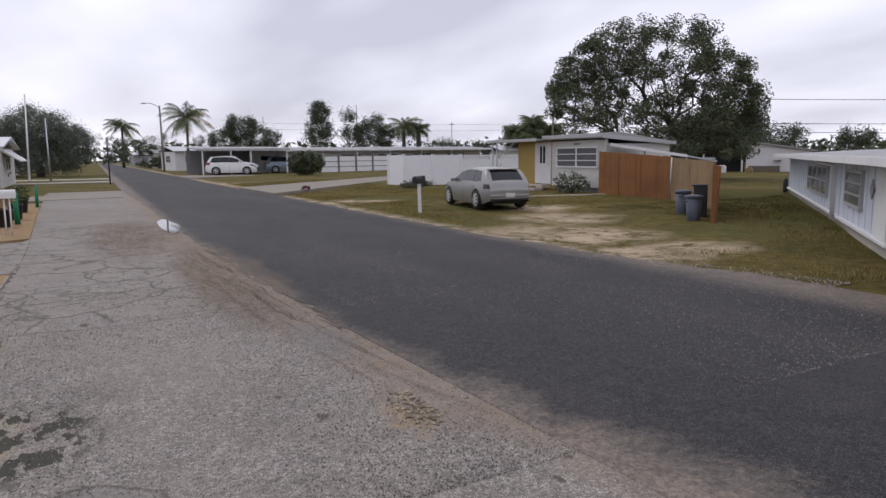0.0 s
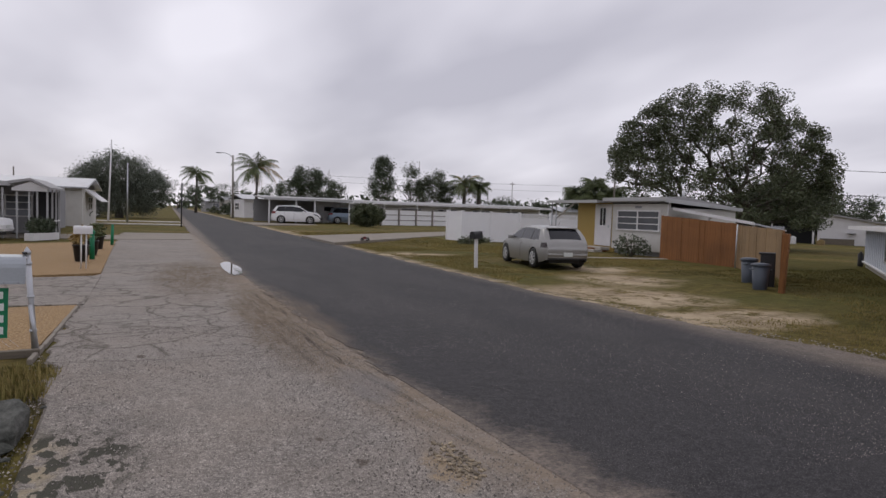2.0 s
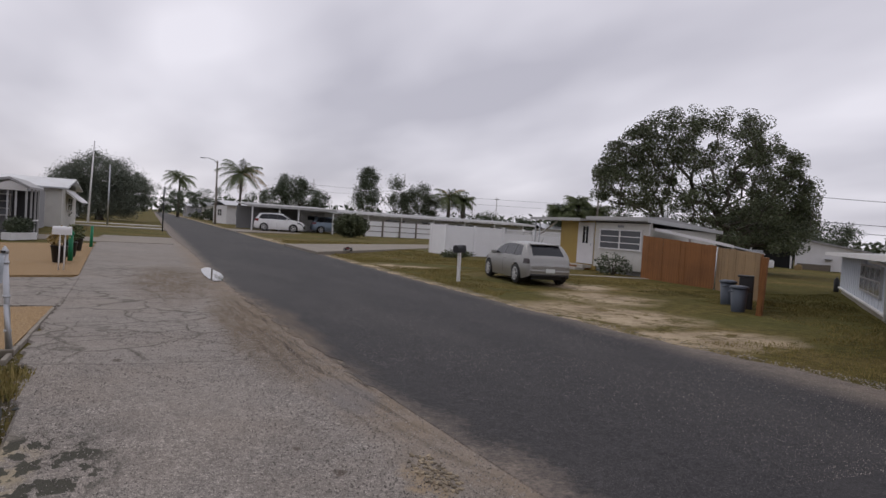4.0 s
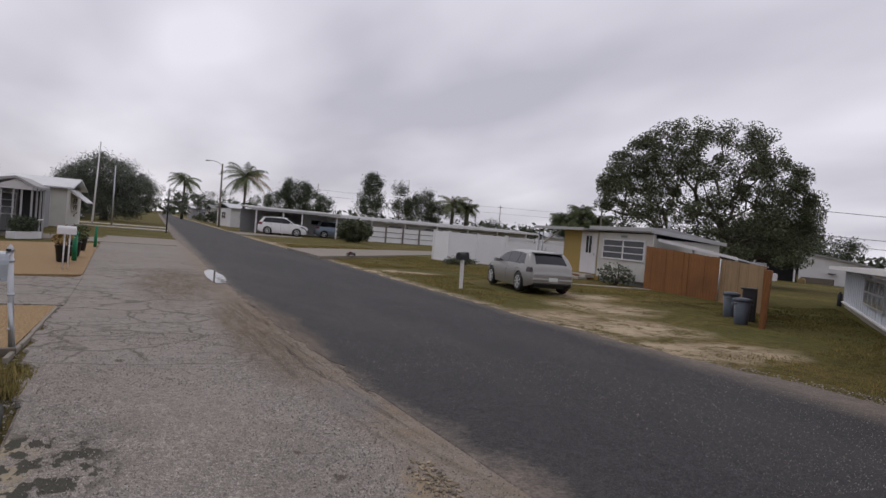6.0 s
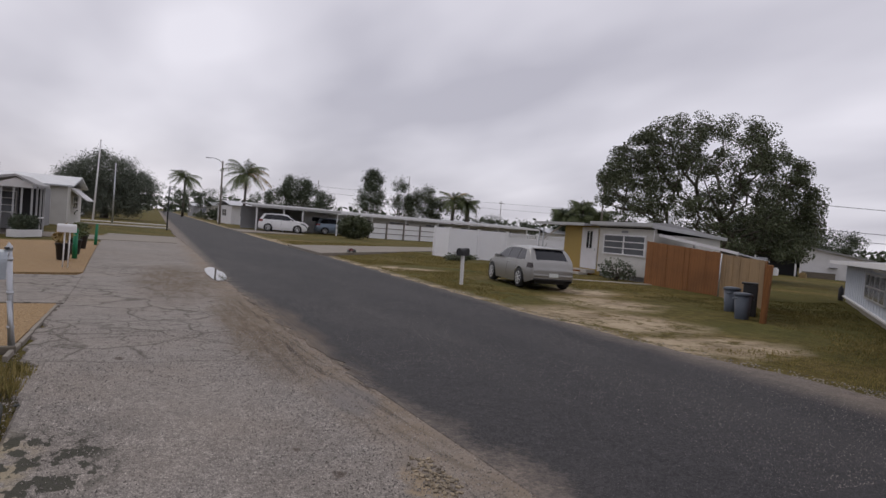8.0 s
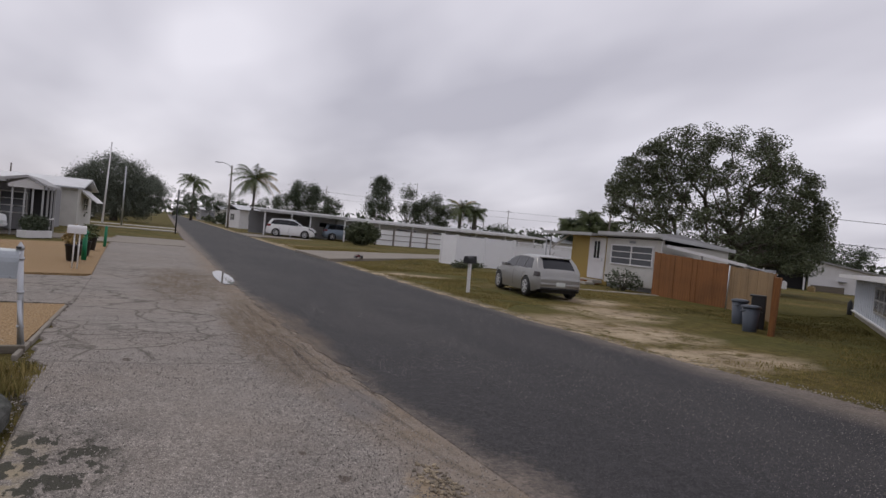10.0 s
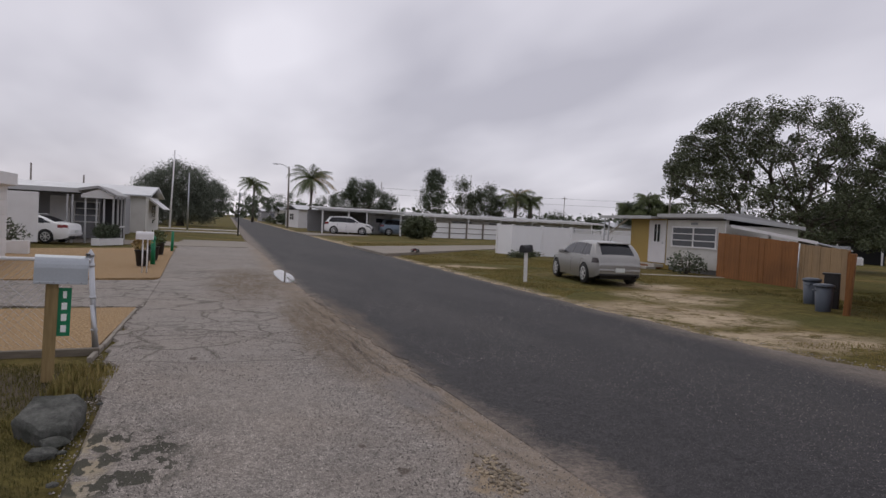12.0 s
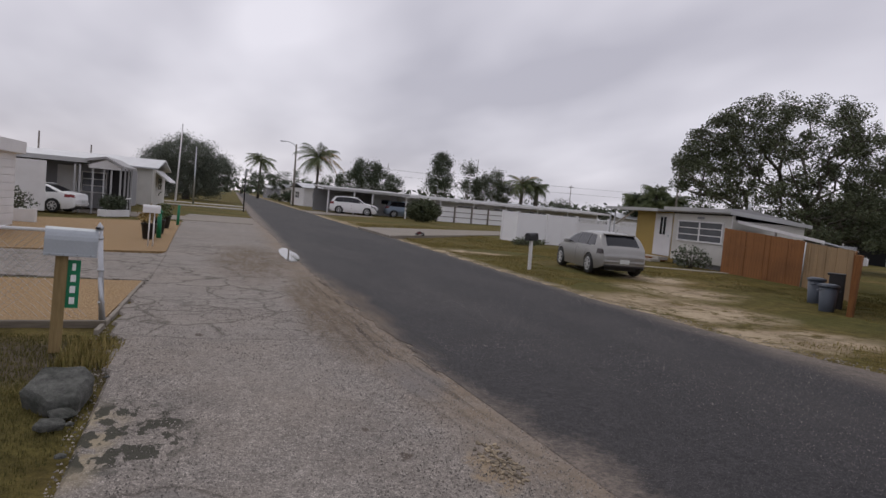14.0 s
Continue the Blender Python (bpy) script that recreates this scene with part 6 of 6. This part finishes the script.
def grass_patch(name, n, xr, yr, h, label, keep=None, wd=0.006, mat="grass"):
    x = rng.uniform(*xr, size=n)
    y = rng.uniform(*yr, size=n)
    k = np.array([noise.noise((a * 0.9, b * 0.9, 3.0)) + 0.45 * noise.noise((a * 3.1, b * 3.1, 1.0)) for a, b in zip(x, y)])
    m = k > -0.3
    if keep is not None:
        m &= np.array([keep(a, b) for a, b in zip(x, y)])
    x, y = x[m], y[m]
    n = len(x)
    a = rng.uniform(0, 6.283, n)
    hh = h * rng.uniform(0.3, 1.3, n) * np.clip(0.75 + k[m], 0.35, 1.4)
    lean = rng.uniform(0.1, 0.9, n) * hh
    ux, uy = np.cos(a), np.sin(a)
    z = 0.03 + np.where(x > 8.8, 0.10 * np.clip((x - 10.5) / 4.0, 0, 1), 0)
    w = wd * (1 + np.hypot(x, y) * 0.035)
    v = np.stack([np.stack([x - uy * w, y + ux * w, z - 0.02], 1), np.stack([x + uy * w, y - ux * w, z - 0.02], 1), np.stack([x + ux * lean, y + uy * lean, z + hh], 1)], 1).reshape(-1, 3)
    f = [(3 * i, 3 * i + 1, 3 * i + 2) for i in range(n)]
    tagged(pydata(name, v.tolist(), f, mat), label, "grass", kind="stuff")


def off_sand(a, b):
    if a < on_line(ROAD_R, b) + 0.45 + 0.5 * noise.noise((a * 0.8, b * 0.8, 5.0)):
        return False
    for x, y, rx, ry in ((10.6, 12.6, 2.9, 3.0), (10.0, 9.6, 2.6, 1.5), (12.6, 15.5, 2.4, 2.2), (11.5, 19, 1.4, 3.0), (9.9, 25.2, 2.0, 1.2)):
        if ((a - x) / rx) ** 2 + ((b - y) / ry) ** 2 < 1.15:
            return False
    return True


grass_patch("verge_grass", 90000, (7.9, 16.5), (5.0, 30.0), 0.038, "short dry yellow-green grass on the verge", off_sand)
grass_patch("lawn_grass", 30000, (8.0, 15), (30.0, 48.0), 0.045, "dry grass beyond the white fence", lambda a, b: not (30 + (a - 7) * 1.1 < b < 38.5 + (a - 7) * 0.85), 0.007)
grass_patch("lawn_grass", 36000, (13.5, 24.0), (6.0, 16.0), 0.035, "green-brown lawn between the homes", lambda a, b: b > 8.9 + (a - 14.5) * 0.85 or a < 14.5, mat="grass_green")
grass_patch("edge_grass", 42000, (-4.5, -0.9), (2.5, 7.7), 0.009, "dry grass and weeds beside the boulder", lambda a, b: b < 7.6, 0.0035, "grass_green")
grass_patch("weed_tuft", 1100, (-1.4, -0.95), (6.2, 7.3), 0.11, "taller dry weeds round the mailbox post")

# loose stone chips on the worn paving
CH = Nodes("stone_chips")
M["chips"] = CH.done(CH.ramp(CH.island(), (0.0, (0.12, 0.11, 0.1)), (0.4, (0.18, 0.165, 0.15)), (0.6, (0.30, 0.27, 0.24)), (1.0, (0.44, 0.40, 0.36))), 0.9, 0, None, spec=0.2)


def road_top(x, y):
    a, b = on_line(ROAD_L, y), on_line(ROAD_R, y)
    u = min(1.0, max(0.0, (x - a) / (b - a)))
    return 0.047 + 0.12 * u * (1 - u)


def chips(name, n, xr, yr, z, size, label, keep):
    verts, faces = [], []
    for _ in range(n):
        x = rng.uniform(*xr)
        y = yr[0] + (yr[1] - yr[0]) * rng.uniform(0, 1) ** 1.7
        if not keep(x, y):
            continue
        q = size * rng.uniform(0.4, 1.5)
        zz = z(x, y) if callable(z) else z
        a = rng.uniform(0, 6.28)
        j = len(verts)
        for k in range(4):
            b = a + 1.571 * k + rng.uniform(-0.4, 0.4)
            verts.append((x + q * math.cos(b) * rng.uniform(0.6, 1.1), y + q * math.sin(b) * rng.uniform(0.6, 1.1), zz - 0.006))
        verts.append((x + 0.3 * q * math.cos(a), y + 0.3 * q * math.sin(a), zz + 0.35 * q))
        faces += [(j + k, j + (k + 1) % 4, j + 4) for k in range(4)]
    tagged(pydata(name, verts, faces, "chips"), label, "gravel", kind="stuff")


chips("stone_chips", 22000, (-1.1, 2.4), (2.8, 9.5), 0.042, 0.0062, "loose pale and dark stone chips on old asphalt", lambda x, y: on_line(APRON_L, y) + 0.05 < x < on_line(ROAD_L, y) + 0.1)
chips("stone_chips", 7000, (1.8, 3.4), (2.8, 16.0), 0.047, 0.0065, "loose stone chips along the road's rim", lambda x, y: on_line(ROAD_L, y) < x < on_line(ROAD_L, y) + 0.25 + 0.45 * abs(noise.noise((x * 3, y * 2, 0))))
chips("stone_chips", 2600, (-1.3, -0.6), (3.0, 8.0), 0.03, 0.009, "small stones and crumbs on the soil edge", lambda x, y: on_line(APRON_L, y) - 0.22 < x < on_line(APRON_L, y) + 0.12)
chips("stone_chips", 6000, (6.9, 9.2), (5.0, 24.0), 0.035, 0.014, "pale sand crumbs along the verge", lambda x, y: abs(x - on_line(ROAD_R, y) - 0.1) < 0.35)
chips("stone_chips", 16000, (2.4, 8.0), (3.0, 13.0), road_top, 0.0045, "fine pale grit lying on the dark road", lambda x, y: on_line(ROAD_L, y) + 0.4 < x < on_line(ROAD_R, y) - 0.2)
bm = BM()
for k in range(150):
    a, q = random.uniform(0, 6.28), random.random() ** 0.6
    x, y, e = 1.78 + 0.13 * q * math.cos(a), 3.9 + 0.36 * q * math.sin(a), random.uniform(0.008, 0.026)
    m0 = Matrix.Translation((x, y, 0.038 + e * 0.12)) @ Euler((random.uniform(-0.4, 0.4), random.uniform(-0.4, 0.4), a)).to_matrix().to_4x4()
    box(bm, (0, 0, 0), (e * 1.5, e, e * 0.6), e * 0.2, m0)
RB = Nodes("sandy_rubble")
M["rubble"] = RB.done(RB.ramp(RB.island(), (0.0, (0.13, 0.11, 0.085)), (0.5, (0.24, 0.195, 0.135)), (1.0, (0.38, 0.31, 0.21))), 0.95, 0, RB.noise(60, 3), 0.4, 0.004)
single("asphalt_rubble", bm, "rubble", "broken sandy asphalt rubble in a hollow", "rubble", None, "", "stuff")
